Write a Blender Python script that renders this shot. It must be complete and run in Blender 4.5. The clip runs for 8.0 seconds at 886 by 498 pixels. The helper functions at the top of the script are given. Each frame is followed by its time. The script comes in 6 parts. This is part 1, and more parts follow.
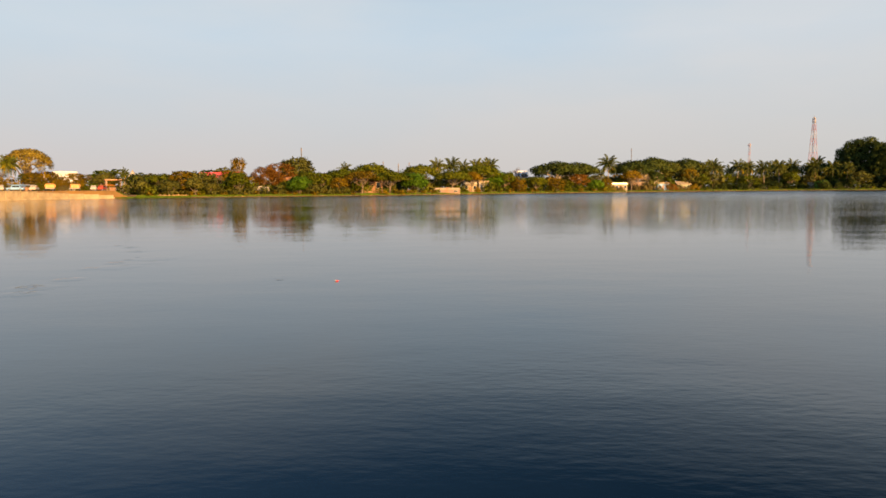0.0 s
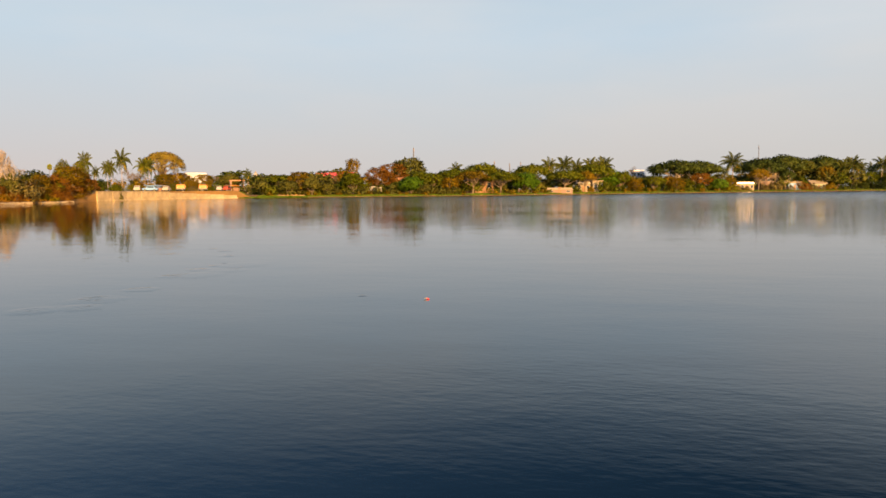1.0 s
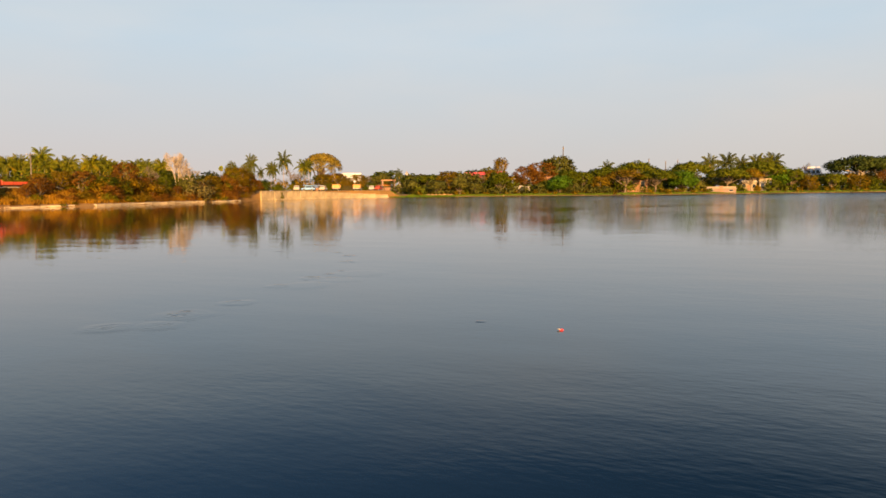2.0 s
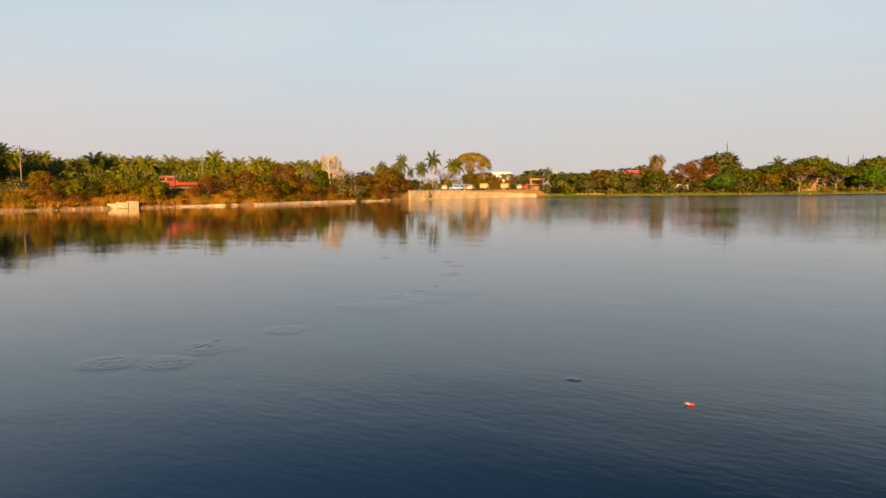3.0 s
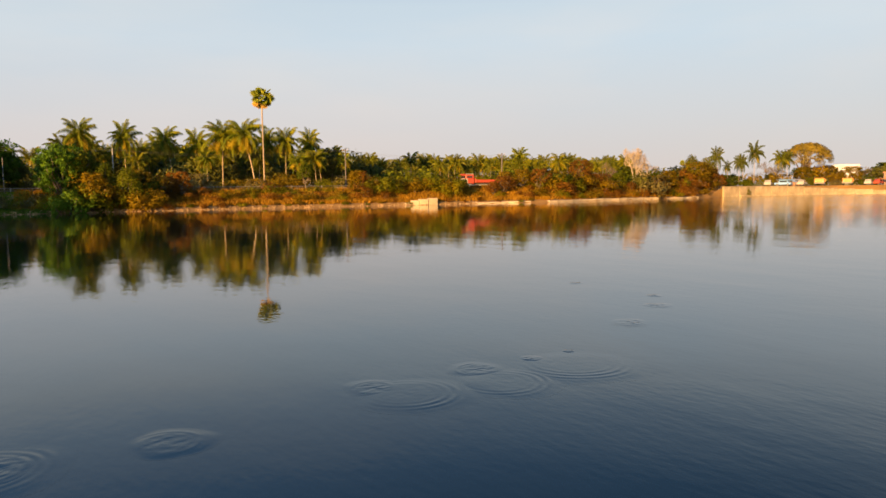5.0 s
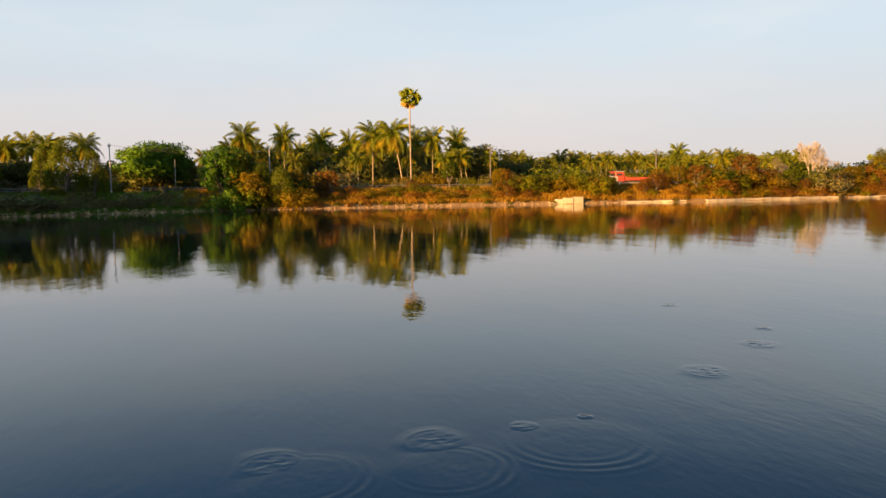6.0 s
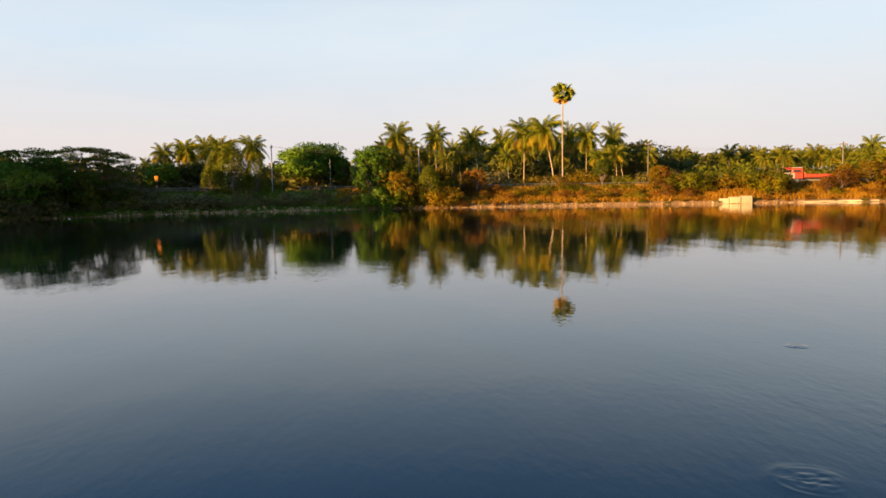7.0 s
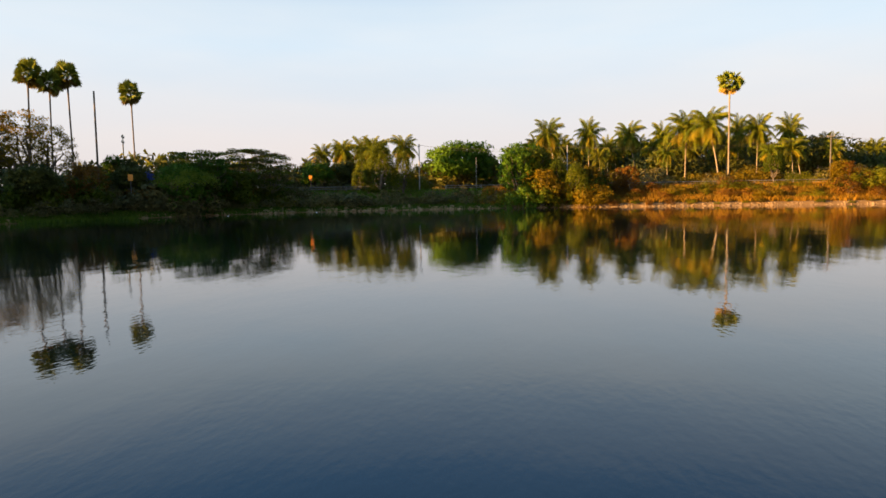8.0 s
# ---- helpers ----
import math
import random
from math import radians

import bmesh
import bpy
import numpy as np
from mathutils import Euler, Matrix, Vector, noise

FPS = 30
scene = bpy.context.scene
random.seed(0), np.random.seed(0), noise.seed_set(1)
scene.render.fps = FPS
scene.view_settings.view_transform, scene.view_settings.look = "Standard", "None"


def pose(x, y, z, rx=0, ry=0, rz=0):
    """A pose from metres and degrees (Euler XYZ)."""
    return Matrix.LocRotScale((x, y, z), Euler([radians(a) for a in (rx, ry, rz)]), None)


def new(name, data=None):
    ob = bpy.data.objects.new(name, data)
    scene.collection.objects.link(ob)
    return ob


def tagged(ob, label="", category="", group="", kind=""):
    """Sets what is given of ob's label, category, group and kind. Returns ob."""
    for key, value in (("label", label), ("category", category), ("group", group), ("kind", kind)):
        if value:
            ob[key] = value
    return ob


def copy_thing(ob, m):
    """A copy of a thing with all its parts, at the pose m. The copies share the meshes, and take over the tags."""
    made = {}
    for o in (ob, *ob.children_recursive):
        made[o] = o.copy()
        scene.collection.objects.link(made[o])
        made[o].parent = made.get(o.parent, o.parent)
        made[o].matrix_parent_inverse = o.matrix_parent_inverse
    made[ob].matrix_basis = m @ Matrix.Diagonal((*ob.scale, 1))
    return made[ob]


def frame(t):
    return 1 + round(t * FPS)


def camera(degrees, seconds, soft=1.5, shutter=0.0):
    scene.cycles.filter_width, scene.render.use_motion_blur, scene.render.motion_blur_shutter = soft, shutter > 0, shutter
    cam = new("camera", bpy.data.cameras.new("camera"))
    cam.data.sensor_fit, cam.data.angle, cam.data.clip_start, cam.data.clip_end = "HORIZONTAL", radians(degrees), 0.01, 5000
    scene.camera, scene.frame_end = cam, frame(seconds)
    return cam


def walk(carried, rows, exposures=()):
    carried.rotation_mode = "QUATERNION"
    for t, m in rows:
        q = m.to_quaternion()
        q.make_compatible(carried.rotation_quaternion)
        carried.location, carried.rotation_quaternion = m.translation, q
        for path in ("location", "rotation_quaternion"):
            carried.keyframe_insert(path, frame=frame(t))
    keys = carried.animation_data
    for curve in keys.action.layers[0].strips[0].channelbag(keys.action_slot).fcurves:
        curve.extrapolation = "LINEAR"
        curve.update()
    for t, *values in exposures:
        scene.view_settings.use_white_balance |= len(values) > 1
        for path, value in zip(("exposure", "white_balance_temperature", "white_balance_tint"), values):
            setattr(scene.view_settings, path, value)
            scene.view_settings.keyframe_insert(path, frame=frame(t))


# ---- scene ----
cam = camera(64.9, 8.0, soft=1.5)
ROWS = [
    (0.0, 0.00, 0.00, 1.99, 0.00, -4.92, 0.40),
    (0.5, 0.04, 1.26, 2.00, 3.97, -4.89, 0.43),
    (1.0, -0.01, 2.53, 2.02, 9.10, -4.86, 0.46),
    (1.5, -0.14, 3.81, 2.03, 15.19, -4.84, 0.50),
    (3.0, -0.66, 8.33, 2.09, 33.64, -4.77, 0.65),
    (3.5, -0.91, 10.00, 2.12, 40.26, -4.76, 0.69),
    (4.0, -1.28, 11.60, 2.14, 46.52, -4.77, 0.71),
    (4.5, -1.72, 13.17, 2.16, 52.78, -4.77, 0.74),
    (6.0, -3.45, 17.58, 2.16, 71.88, -4.72, 0.83),
    (6.5, -4.43, 18.80, 2.15, 78.33, -4.68, 0.85),
    (7.0, -5.48, 19.96, 2.14, 84.99, -4.64, 0.86),
    (7.5, -6.59, 21.13, 2.13, 91.56, -4.60, 0.88),
    (8.0, -7.76, 22.29, 2.12, 98.24, -4.57, 0.89),
]
EXPOSURES = [(0.0, 1.72, 7500, 12), (4.0, 1.75, 7800, 12), (6.5, 1.99, 7650, 12), (8.0, 2.10, 7600, 12)]
walk(cam, [(t, pose(x, y, z, 90 + pitch, roll, yaw)) for t, x, y, z, yaw, pitch, roll in ROWS], EXPOSURES)

# ---- light: a low evening sun from the south, under a pale sky with thin cloud ----
SUN_AZIMUTH = radians(209)      # to the left of north (+y)
SUN_HEIGHT = radians(10)
to_sun = Vector((-math.sin(SUN_AZIMUTH) * math.cos(SUN_HEIGHT), math.cos(SUN_AZIMUTH) * math.cos(SUN_HEIGHT), math.sin(SUN_HEIGHT)))
sun = new("sun", bpy.data.lights.new("sun", "SUN"))
sun.data.energy, sun.data.angle, sun.data.color = 5.0, radians(0.6), (1.0, 0.58, 0.21)
sun.rotation_euler = to_sun.to_track_quat("Z", "Y").to_euler()
sun.location = to_sun * 900

world = bpy.data.worlds.new("evening_sky")
scene.world = world
world.use_nodes = True
wn, wl = world.node_tree.nodes, world.node_tree.links
wn.clear()
sky = wn.new("ShaderNodeTexSky")
sky.sky_type, sky.sun_disc = "NISHITA", False
sky.sun_elevation, sky.sun_rotation = SUN_HEIGHT, -SUN_AZIMUTH
sky.air_density, sky.dust_density, sky.ozone_density = 1.0, 1.2, 1.4
w_coord = wn.new("ShaderNodeTexCoord")
w_map = wn.new("ShaderNodeMapping")
w_map.inputs["Scale"].default_value = (1.3, 0.9, 4.6)
w_map.inputs["Rotation"].default_value = (0.16, 0.20, 0.4)
w_noise = wn.new("ShaderNodeTexNoise")
w_noise.inputs["Scale"].default_value, w_noise.inputs["Detail"].default_value, w_noise.inputs["Roughness"].default_value = 1.5, 5.0, 0.5
w_ramp = wn.new("ShaderNodeMapRange")
w_ramp.inputs["From Min"].default_value, w_ramp.inputs["From Max"].default_value = 0.42, 0.66
w_ramp.inputs["To Min"].default_value, w_ramp.inputs["To Max"].default_value = 0.0, 0.48
w_mix = wn.new("ShaderNodeMix")
w_mix.data_type = "RGBA"
w_mix.inputs["B"].default_value = (4.3, 4.5, 4.9, 1)    # thin white cloud
w_sep = wn.new("ShaderNodeSeparateXYZ")
w_haze = wn.new("ShaderNodeMapRange")
w_haze.inputs["From Min"].default_value, w_haze.inputs["From Max"].default_value = 0.0, 0.20
w_haze.inputs["To Min"].default_value, w_haze.inputs["To Max"].default_value = 0.85, 0.0
w_mix2 = wn.new("ShaderNodeMix")
w_mix2.data_type = "RGBA"
w_rose = wn.new("ShaderNodeMix")
w_rose.data_type = "RGBA"
w_rose.inputs["A"].default_value, w_rose.inputs["B"].default_value = (3.38, 3.42, 3.54, 1), (3.74, 3.4, 3.56, 1)    # haze low down, rosier in the west
w_veil = wn.new("ShaderNodeMix")
w_veil.data_type = "RGBA"
w_fade = wn.new("ShaderNodeMapRange")
w_fade.inputs["From Min"].default_value, w_fade.inputs["From Max"].default_value = 0.20, 0.60
w_fade.inputs["To Min"].default_value, w_fade.inputs["To Max"].default_value = 0.90, 0.5
w_veil.inputs["B"].default_value = (3.18, 4.16, 5.36, 1)    # even evening haze
w_back = wn.new("ShaderNodeBackground")
w_back.inputs["Strength"].default_value = 0.05
w_out = wn.new("ShaderNodeOutputWorld")
wl.new(w_coord.outputs["Generated"], w_map.inputs["Vector"])
wl.new(w_map.outputs["Vector"], w_noise.inputs["Vector"])
wl.new(w_noise.outputs["Fac"], w_ramp.inputs["Value"])
w_thin, w_times = wn.new("ShaderNodeMapRange"), wn.new("ShaderNodeMath")
w_thin.inputs["From Min"].default_value, w_thin.inputs["From Max"].default_value = 0.20, 0.42
w_thin.inputs["To Min"].default_value, w_thin.inputs["To Max"].default_value = 1.0, 0.02
w_times.operation = "MULTIPLY"
wl.new(w_sep.outputs["Z"], w_thin.inputs["Value"])
wl.new(w_ramp.outputs["Result"], w_times.inputs[0])
wl.new(w_thin.outputs["Result"], w_times.inputs[1])
wl.new(w_times.outputs[0], w_mix.inputs["Factor"])
wl.new(sky.outputs["Color"], w_veil.inputs["A"])
# deep blue begins above the view, added to dim what near water reflects
w_deep, w_up = wn.new("ShaderNodeMix"), wn.new("ShaderNodeMapRange")
w_deep.data_type = "RGBA"
w_up.inputs["From Min"].default_value, w_up.inputs["From Max"].default_value = 0.25, 0.385
w_up.inputs["To Min"].default_value, w_up.inputs["To Max"].default_value = 0.0, 0.95
# the evening blue overhead is deepest in the north-east, away from the sun, and pales round towards the west
w_side, w_west, w_blue = wn.new("ShaderNodeVectorMath"), wn.new("ShaderNodeMapRange"), wn.new("ShaderNodeMix")
w_side.operation = "DOT_PRODUCT"
w_side.inputs[1].default_value = (-0.98, -0.17, 0.0)
w_west.inputs["From Min"].default_value, w_west.inputs["From Max"].default_value = -0.65, 0.90
w_blue.data_type = "RGBA"
w_blue.inputs["A"].default_value = (0.02, 0.42, 1.15, 1)
w_blue.inputs["B"].default_value = (0.92, 2.35, 4.75, 1)
wl.new(w_coord.outputs["Generated"], w_side.inputs[0])
wl.new(w_side.outputs["Value"], w_west.inputs["Value"])
wl.new(w_west.outputs["Result"], w_blue.inputs["Factor"])
wl.new(w_west.outputs["Result"], w_rose.inputs["Factor"])
wl.new(w_rose.outputs["Result"], w_mix2.inputs["B"])
wl.new(w_blue.outputs["Result"], w_deep.inputs["B"])
wl.new(w_sep.outputs["Z"], w_up.inputs["Value"])
wl.new(w_up.outputs["Result"], w_deep.inputs["Factor"])
wl.new(w_veil.outputs["Result"], w_deep.inputs["A"])
wl.new(w_deep.outputs["Result"], w_mix.inputs["A"])
wl.new(w_coord.outputs["Generated"], w_sep.inputs["Vector"])
wl.new(w_sep.outputs["Z"], w_haze.inputs["Value"])
wl.new(w_sep.outputs["Z"], w_fade.inputs["Value"])
wl.new(w_fade.outputs["Result"], w_veil.inputs["Factor"])
wl.new(w_haze.outputs["Result"], w_mix2.inputs["Factor"])
wl.new(w_mix.outputs["Result"], w_mix2.inputs["A"])
# the hazy sky glows round the low sun, raised to fill the shaded banks
w_near, w_glow, w_bright = wn.new("ShaderNodeVectorMath"), wn.new("ShaderNodeMapRange"), wn.new("ShaderNodeVectorMath")
w_near.operation, w_bright.operation = "DOT_PRODUCT", "SCALE"
w_near.inputs[1].default_value = tuple(to_sun)
w_glow.interpolation_type = "SMOOTHSTEP"
w_glow.inputs["From Min"].default_value, w_glow.inputs["From Max"].default_value = 0.24, 1.0
w_glow.inputs["To Min"].default_value, w_glow.inputs["To Max"].default_value = 1.0, 4.2
wl.new(w_coord.outputs["Generated"], w_near.inputs[0])
wl.new(w_near.outputs["Value"], w_glow.inputs["Value"])
wl.new(w_mix2.outputs["Result"], w_bright.inputs[0])
wl.new(w_glow.outputs["Result"], w_bright.inputs["Scale"])
wl.new(w_bright.outputs["Vector"], w_back.inputs["Color"])
wl.new(w_back.outputs["Background"], w_out.inputs["Surface"])


# ---- materials ----
def base_material(name):
    m = bpy.data.materials.new(name)
    m.use_nodes = True
    n, l = m.node_tree.nodes, m.node_tree.links
    return m, n, l, n["Principled BSDF"]


def surface(name, dark, light, scale=2.0, rough=0.85, bump=0.3, fine=14.0, metal=0.0, vary=0.25, streak=1.0):
    """A rough surface that varies at two scales and from object to object."""
    m, n, l, p = base_material(name)
    co = n.new("ShaderNodeTexCoord")
    a, b = n.new("ShaderNodeTexNoise"), n.new("ShaderNodeTexNoise")
    a.inputs["Scale"].default_value, a.inputs["Detail"].default_value = scale, 6
    b.inputs["Scale"].default_value, b.inputs["Detail"].default_value = scale * fine, 4
    info = n.new("ShaderNodeObjectInfo")
    s1 = n.new("ShaderNodeMath")
    s1.operation = "MULTIPLY_ADD"
    s1.inputs[1].default_value = 0.45
    s2 = n.new("ShaderNodeMath")
    s2.operation = "MULTIPLY_ADD"
    s2.inputs[1].default_value = vary
    ramp = n.new("ShaderNodeValToRGB")
    ramp.color_ramp.elements[0].position, ramp.color_ramp.elements[1].position = 0.42, 1.05
    ramp.color_ramp.elements[0].color, ramp.color_ramp.elements[1].color = (*dark, 1), (*light, 1)
    bp = n.new("ShaderNodeBump")
    bp.inputs["Strength"].default_value, bp.inputs["Distance"].default_value = bump, 0.05
    mp = n.new("ShaderNodeMapping")
    mp.inputs["Scale"].default_value = (1, 1, streak)
    l.new(co.outputs["Object"], mp.inputs["Vector"])
    l.new(mp.outputs["Vector"], a.inputs["Vector"])
    l.new(mp.outputs["Vector"], b.inputs["Vector"])
    l.new(b.outputs["Fac"], s1.inputs[0])
    l.new(a.outputs["Fac"], s1.inputs[2])
    l.new(info.outputs["Random"], s2.inputs[0])
    l.new(s1.outputs[0], s2.inputs[2])
    l.new(s2.outputs[0], ramp.inputs["Fac"])
    l.new(ramp.outputs["Color"], p.inputs["Base Color"])
    l.new(b.outputs["Fac"], bp.inputs["Height"])
    l.new(bp.outputs["Normal"], p.inputs["Normal"])
    p.inputs["Roughness"].default_value, p.inputs["Metallic"].default_value = rough, metal
    return m


def leafy(name, stops, glow=0.42, rough=0.6):
    """Leaves: the colour runs over the stops from leaf to leaf and from plant to plant, some light passes through."""
    m, n, l, p = base_material(name)
    geo, info = n.new("ShaderNodeNewGeometry"), n.new("ShaderNodeObjectInfo")
    co, big = n.new("ShaderNodeTexCoord"), n.new("ShaderNodeTexNoise")
    big.inputs["Scale"].default_value, big.inputs["Detail"].default_value, big.inputs["Roughness"].default_value = 0.5, 5, 0.6
    a = n.new("ShaderNodeMath")
    a.operation = "MULTIPLY_ADD"
    a.inputs[1].default_value = 0.22
    b = n.new("ShaderNodeMath")
    b.operation = "MULTIPLY_ADD"
    b.inputs[1].default_value = 0.36
    c = n.new("ShaderNodeMath")
    c.operation = "MULTIPLY_ADD"
    c.inputs[1].default_value = 1.35
    c.inputs[2].default_value = -0.46
    ramp = n.new("ShaderNodeValToRGB")
    els = ramp.color_ramp.elements
    while len(els) < len(stops):
        els.new(0.5)
    for i, s in enumerate(stops):
        els[i].position, els[i].color = i / (len(stops) - 1), (*s, 1)
    tr = n.new("ShaderNodeBsdfTranslucent")
    mix = n.new("ShaderNodeMixShader")
    mix.inputs["Fac"].default_value = glow
    l.new(co.outputs["Object"], big.inputs["Vector"])
    l.new(geo.outputs["Random Per Island"], a.inputs[0])
    l.new(big.outputs["Fac"], c.inputs[0])
    l.new(c.outputs[0], a.inputs[2])
    l.new(info.outputs["Random"], b.inputs[0])
    l.new(a.outputs[0], b.inputs[2])
    l.new(b.outputs[0], ramp.inputs["Fac"])
    l.new(ramp.outputs["Color"], p.inputs["Base Color"])
    l.new(ramp.outputs["Color"], tr.inputs["Color"])
    l.new(p.outputs[0], mix.inputs[1])
    l.new(tr.outputs[0], mix.inputs[2])
    l.new(mix.outputs[0], n["Material Output"].inputs["Surface"])
    p.inputs["Roughness"].default_value = rough
    p.inputs["Specular IOR Level"].default_value = 0.12
    return m


def paint(name, colour, rough=0.45, metal=0.0):
    dark = tuple(c * 0.72 for c in colour)
    return surface(name, dark, colour, 0.9, rough, 0.06, 9.0, metal, 0.1)


def lake_water():
    m, n, l, p = base_material("lake_water")
    p.inputs["Base Color"].default_value = (0.0010, 0.0042, 0.0060, 1)
    p.inputs["Roughness"].default_value = 0.02
    p.inputs["IOR"].default_value = 1.37
    p.inputs["Specular Tint"].default_value = (0.22, 0.66, 1.0, 1)
    co = n.new("ShaderNodeTexCoord")
    total = None
    # long low swell, short wind ripples in patches, and fine cat's paws
    for scale, turn, height, patch in ((0.30, 20, 0.010, 0), (1.7, -12, 0.0020, 1), (5.0, 18, 0.0019, 1)):
        mp, nz = n.new("ShaderNodeMapping"), n.new("ShaderNodeTexNoise")
        mp.inputs["Rotation"].default_value = (0, 0, radians(turn))
        mp.inputs["Scale"].default_value = (scale, scale * 2.0, scale)
        nz.inputs["Scale"].default_value, nz.inputs["Detail"].default_value, nz.inputs["Roughness"].default_value = 1.0, 2.0, 0.45
        l.new(co.outputs["Object"], mp.inputs["Vector"])
        l.new(mp.outputs["Vector"], nz.inputs["Vector"])
        k = n.new("ShaderNodeMath")
        k.operation = "MULTIPLY"
        k.inputs[1].default_value = height
        l.new(nz.outputs["Fac"], k.inputs[0])
        if not patch:
            qx, qr, qk = n.new("ShaderNodeSeparateXYZ"), n.new("ShaderNodeMapRange"), n.new("ShaderNodeMath")
            qr.inputs["From Min"].default_value, qr.inputs["From Max"].default_value = 35.0, 110.0
            qr.inputs["To Min"].default_value, qr.inputs["To Max"].default_value = 1.0, 0.08
            qk.operation = "MULTIPLY"
            l.new(co.outputs["Object"], qx.inputs[0])
            l.new(qx.outputs["Y"], qr.inputs["Value"])
            l.new(k.outputs[0], qk.inputs[0])
            l.new(qr.outputs["Result"], qk.inputs[1])
            k = qk
        if patch:
            pn, pr, pk = n.new("ShaderNodeTexNoise"), n.new("ShaderNodeMapRange"), n.new("ShaderNodeMath")
            pn.inputs["Scale"].default_value, pn.inputs["Detail"].default_value = 0.09, 2
            pr.inputs["From Min"].default_value, pr.inputs["From Max"].default_value = 0.35, 0.7
            pr.inputs["To Min"].default_value, pr.inputs["To Max"].default_value = 0.45, 1.15
            pk.operation = "MULTIPLY"
            sx, sr, sk = n.new("ShaderNodeSeparateXYZ"), n.new("ShaderNodeMapRange"), n.new("ShaderNodeMath")
            sr.inputs["From Min"].default_value, sr.inputs["From Max"].default_value = -14.0, 3.0
            sr.inputs["To Min"].default_value, sr.inputs["To Max"].default_value = 0.95, 1.25
            sk.operation = "MULTIPLY"
            l.new(co.outputs["Object"], sx.inputs[0])
            l.new(sx.outputs["X"], sr.inputs["Value"])
            l.new(co.outputs["Object"], pn.inputs["Vector"])
            l.new(pn.outputs["Fac"], pr.inputs["Value"])
            l.new(pr.outputs["Result"], sk.inputs[0])
            l.new(sr.outputs["Result"], sk.inputs[1])
            fy, fk = n.new("ShaderNodeMapRange"), n.new("ShaderNodeMath")
            fy.inputs["From Min"].default_value, fy.inputs["From Max"].default_value = 35.0, 260.0
            fy.inputs["To Min"].default_value, fy.inputs["To Max"].default_value = 1.0, 18.0
            fk.operation = "MULTIPLY"
            ax = n.new("ShaderNodeMath")
            ax.operation = "MULTIPLY_ADD"
            ax.inputs[1].default_value = 0.5
            l.new(sx.outputs["X"], ax.inputs[0])
            l.new(sx.outputs["Y"], ax.inputs[2])
            l.new(ax.outputs[0], fy.inputs["Value"])
            l.new(sk.outputs[0], fk.inputs[0])
            l.new(fy.outputs["Result"], fk.inputs[1])
            l.new(fk.outputs[0], pk.inputs[0])
            l.new(k.outputs[0], pk.inputs[1])
            k = pk
        if total is None:
            total = k
        else:
            s = n.new("ShaderNodeMath")
            l.new(total.outputs[0], s.inputs[0])
            l.new(k.outputs[0], s.inputs[1])
            total = s
    bp = n.new("ShaderNodeBump")
    bp.inputs["Strength"].default_value, bp.inputs["Distance"].default_value = 1.0, 1.0
    l.new(total.outputs[0], bp.inputs["Height"])
    # the open northern water is ruffled too finely to see its waves
    ny, nr = n.new("ShaderNodeSeparateXYZ"), n.new("ShaderNodeMapRange")
    nr.inputs["From Min"].default_value, nr.inputs["From Max"].default_value = 60.0, 260.0
    nr.inputs["To Min"].default_value, nr.inputs["To Max"].default_value = 0.02, 0.24
    l.new(co.outputs["Object"], ny.inputs[0])
    na = n.new("ShaderNodeMath")
    na.operation = "MULTIPLY_ADD"
    na.inputs[1].default_value = 0.5
    l.new(ny.outputs["X"], na.inputs[0])
    l.new(ny.outputs["Y"], na.inputs[2])
    l.new(na.outputs[0], nr.inputs["Value"])
    l.new(nr.outputs["Result"], p.inputs["Roughness"])
    l.new(bp.outputs["Normal"], p.inputs["Normal"])
    return m


WATER = lake_water()
GROUND = surface("dry_grassy_earth", (0.080, 0.046, 0.010), (0.185, 0.098, 0.024), 0.16, 0.95, 0.6, 25.0)
ASPHALT = surface("asphalt", (0.04, 0.04, 0.042), (0.075, 0.072, 0.07), 0.5, 0.9, 0.2, 40.0)
STONE = surface("pale_rubble", (0.12, 0.074, 0.034), (0.33, 0.212, 0.100), 0.8, 0.9, 0.5, 6.0)
CONCRETE = surface("weathered_concrete", (0.13, 0.10, 0.065), (0.36, 0.285, 0.185), 0.6, 0.88, 0.3, 12.0)
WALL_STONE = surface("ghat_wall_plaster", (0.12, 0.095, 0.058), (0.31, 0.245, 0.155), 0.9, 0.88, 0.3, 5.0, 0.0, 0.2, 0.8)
BARK = surface("grey_brown_bark", (0.045, 0.033, 0.022), (0.13, 0.10, 0.07), 1.5, 0.95, 0.8, 8.0)
PALM_BARK = surface("palm_bark", (0.10, 0.075, 0.05), (0.27, 0.21, 0.145), 1.2, 0.95, 0.6, 9.0)
# palm bark again, darkened in colour for palmyras standing in shade
SHADED_PALM_BARK = surface("shade_toned_palm_bark", (0.045, 0.036, 0.028), (0.115, 0.090, 0.066), 1.2, 0.95, 0.6, 9.0)
PALE_BARK = surface("pale_bare_twigs", (0.15, 0.115, 0.085), (0.32, 0.265, 0.20), 1.0, 0.9, 0.3, 9.0)
LEAF = leafy("green_leaves", [(0.032, 0.049, 0.003), (0.081, 0.103, 0.006), (0.159, 0.166, 0.010)])
LEAF_BANK = leafy("bank_shrub_leaves", [(0.046, 0.060, 0.004), (0.122, 0.127, 0.006), (0.230, 0.194, 0.010)])
LEAF_FRESH = leafy("fresh_green_leaves", [(0.022, 0.066, 0.005), (0.060, 0.130, 0.008), (0.115, 0.190, 0.014)], 0.3)
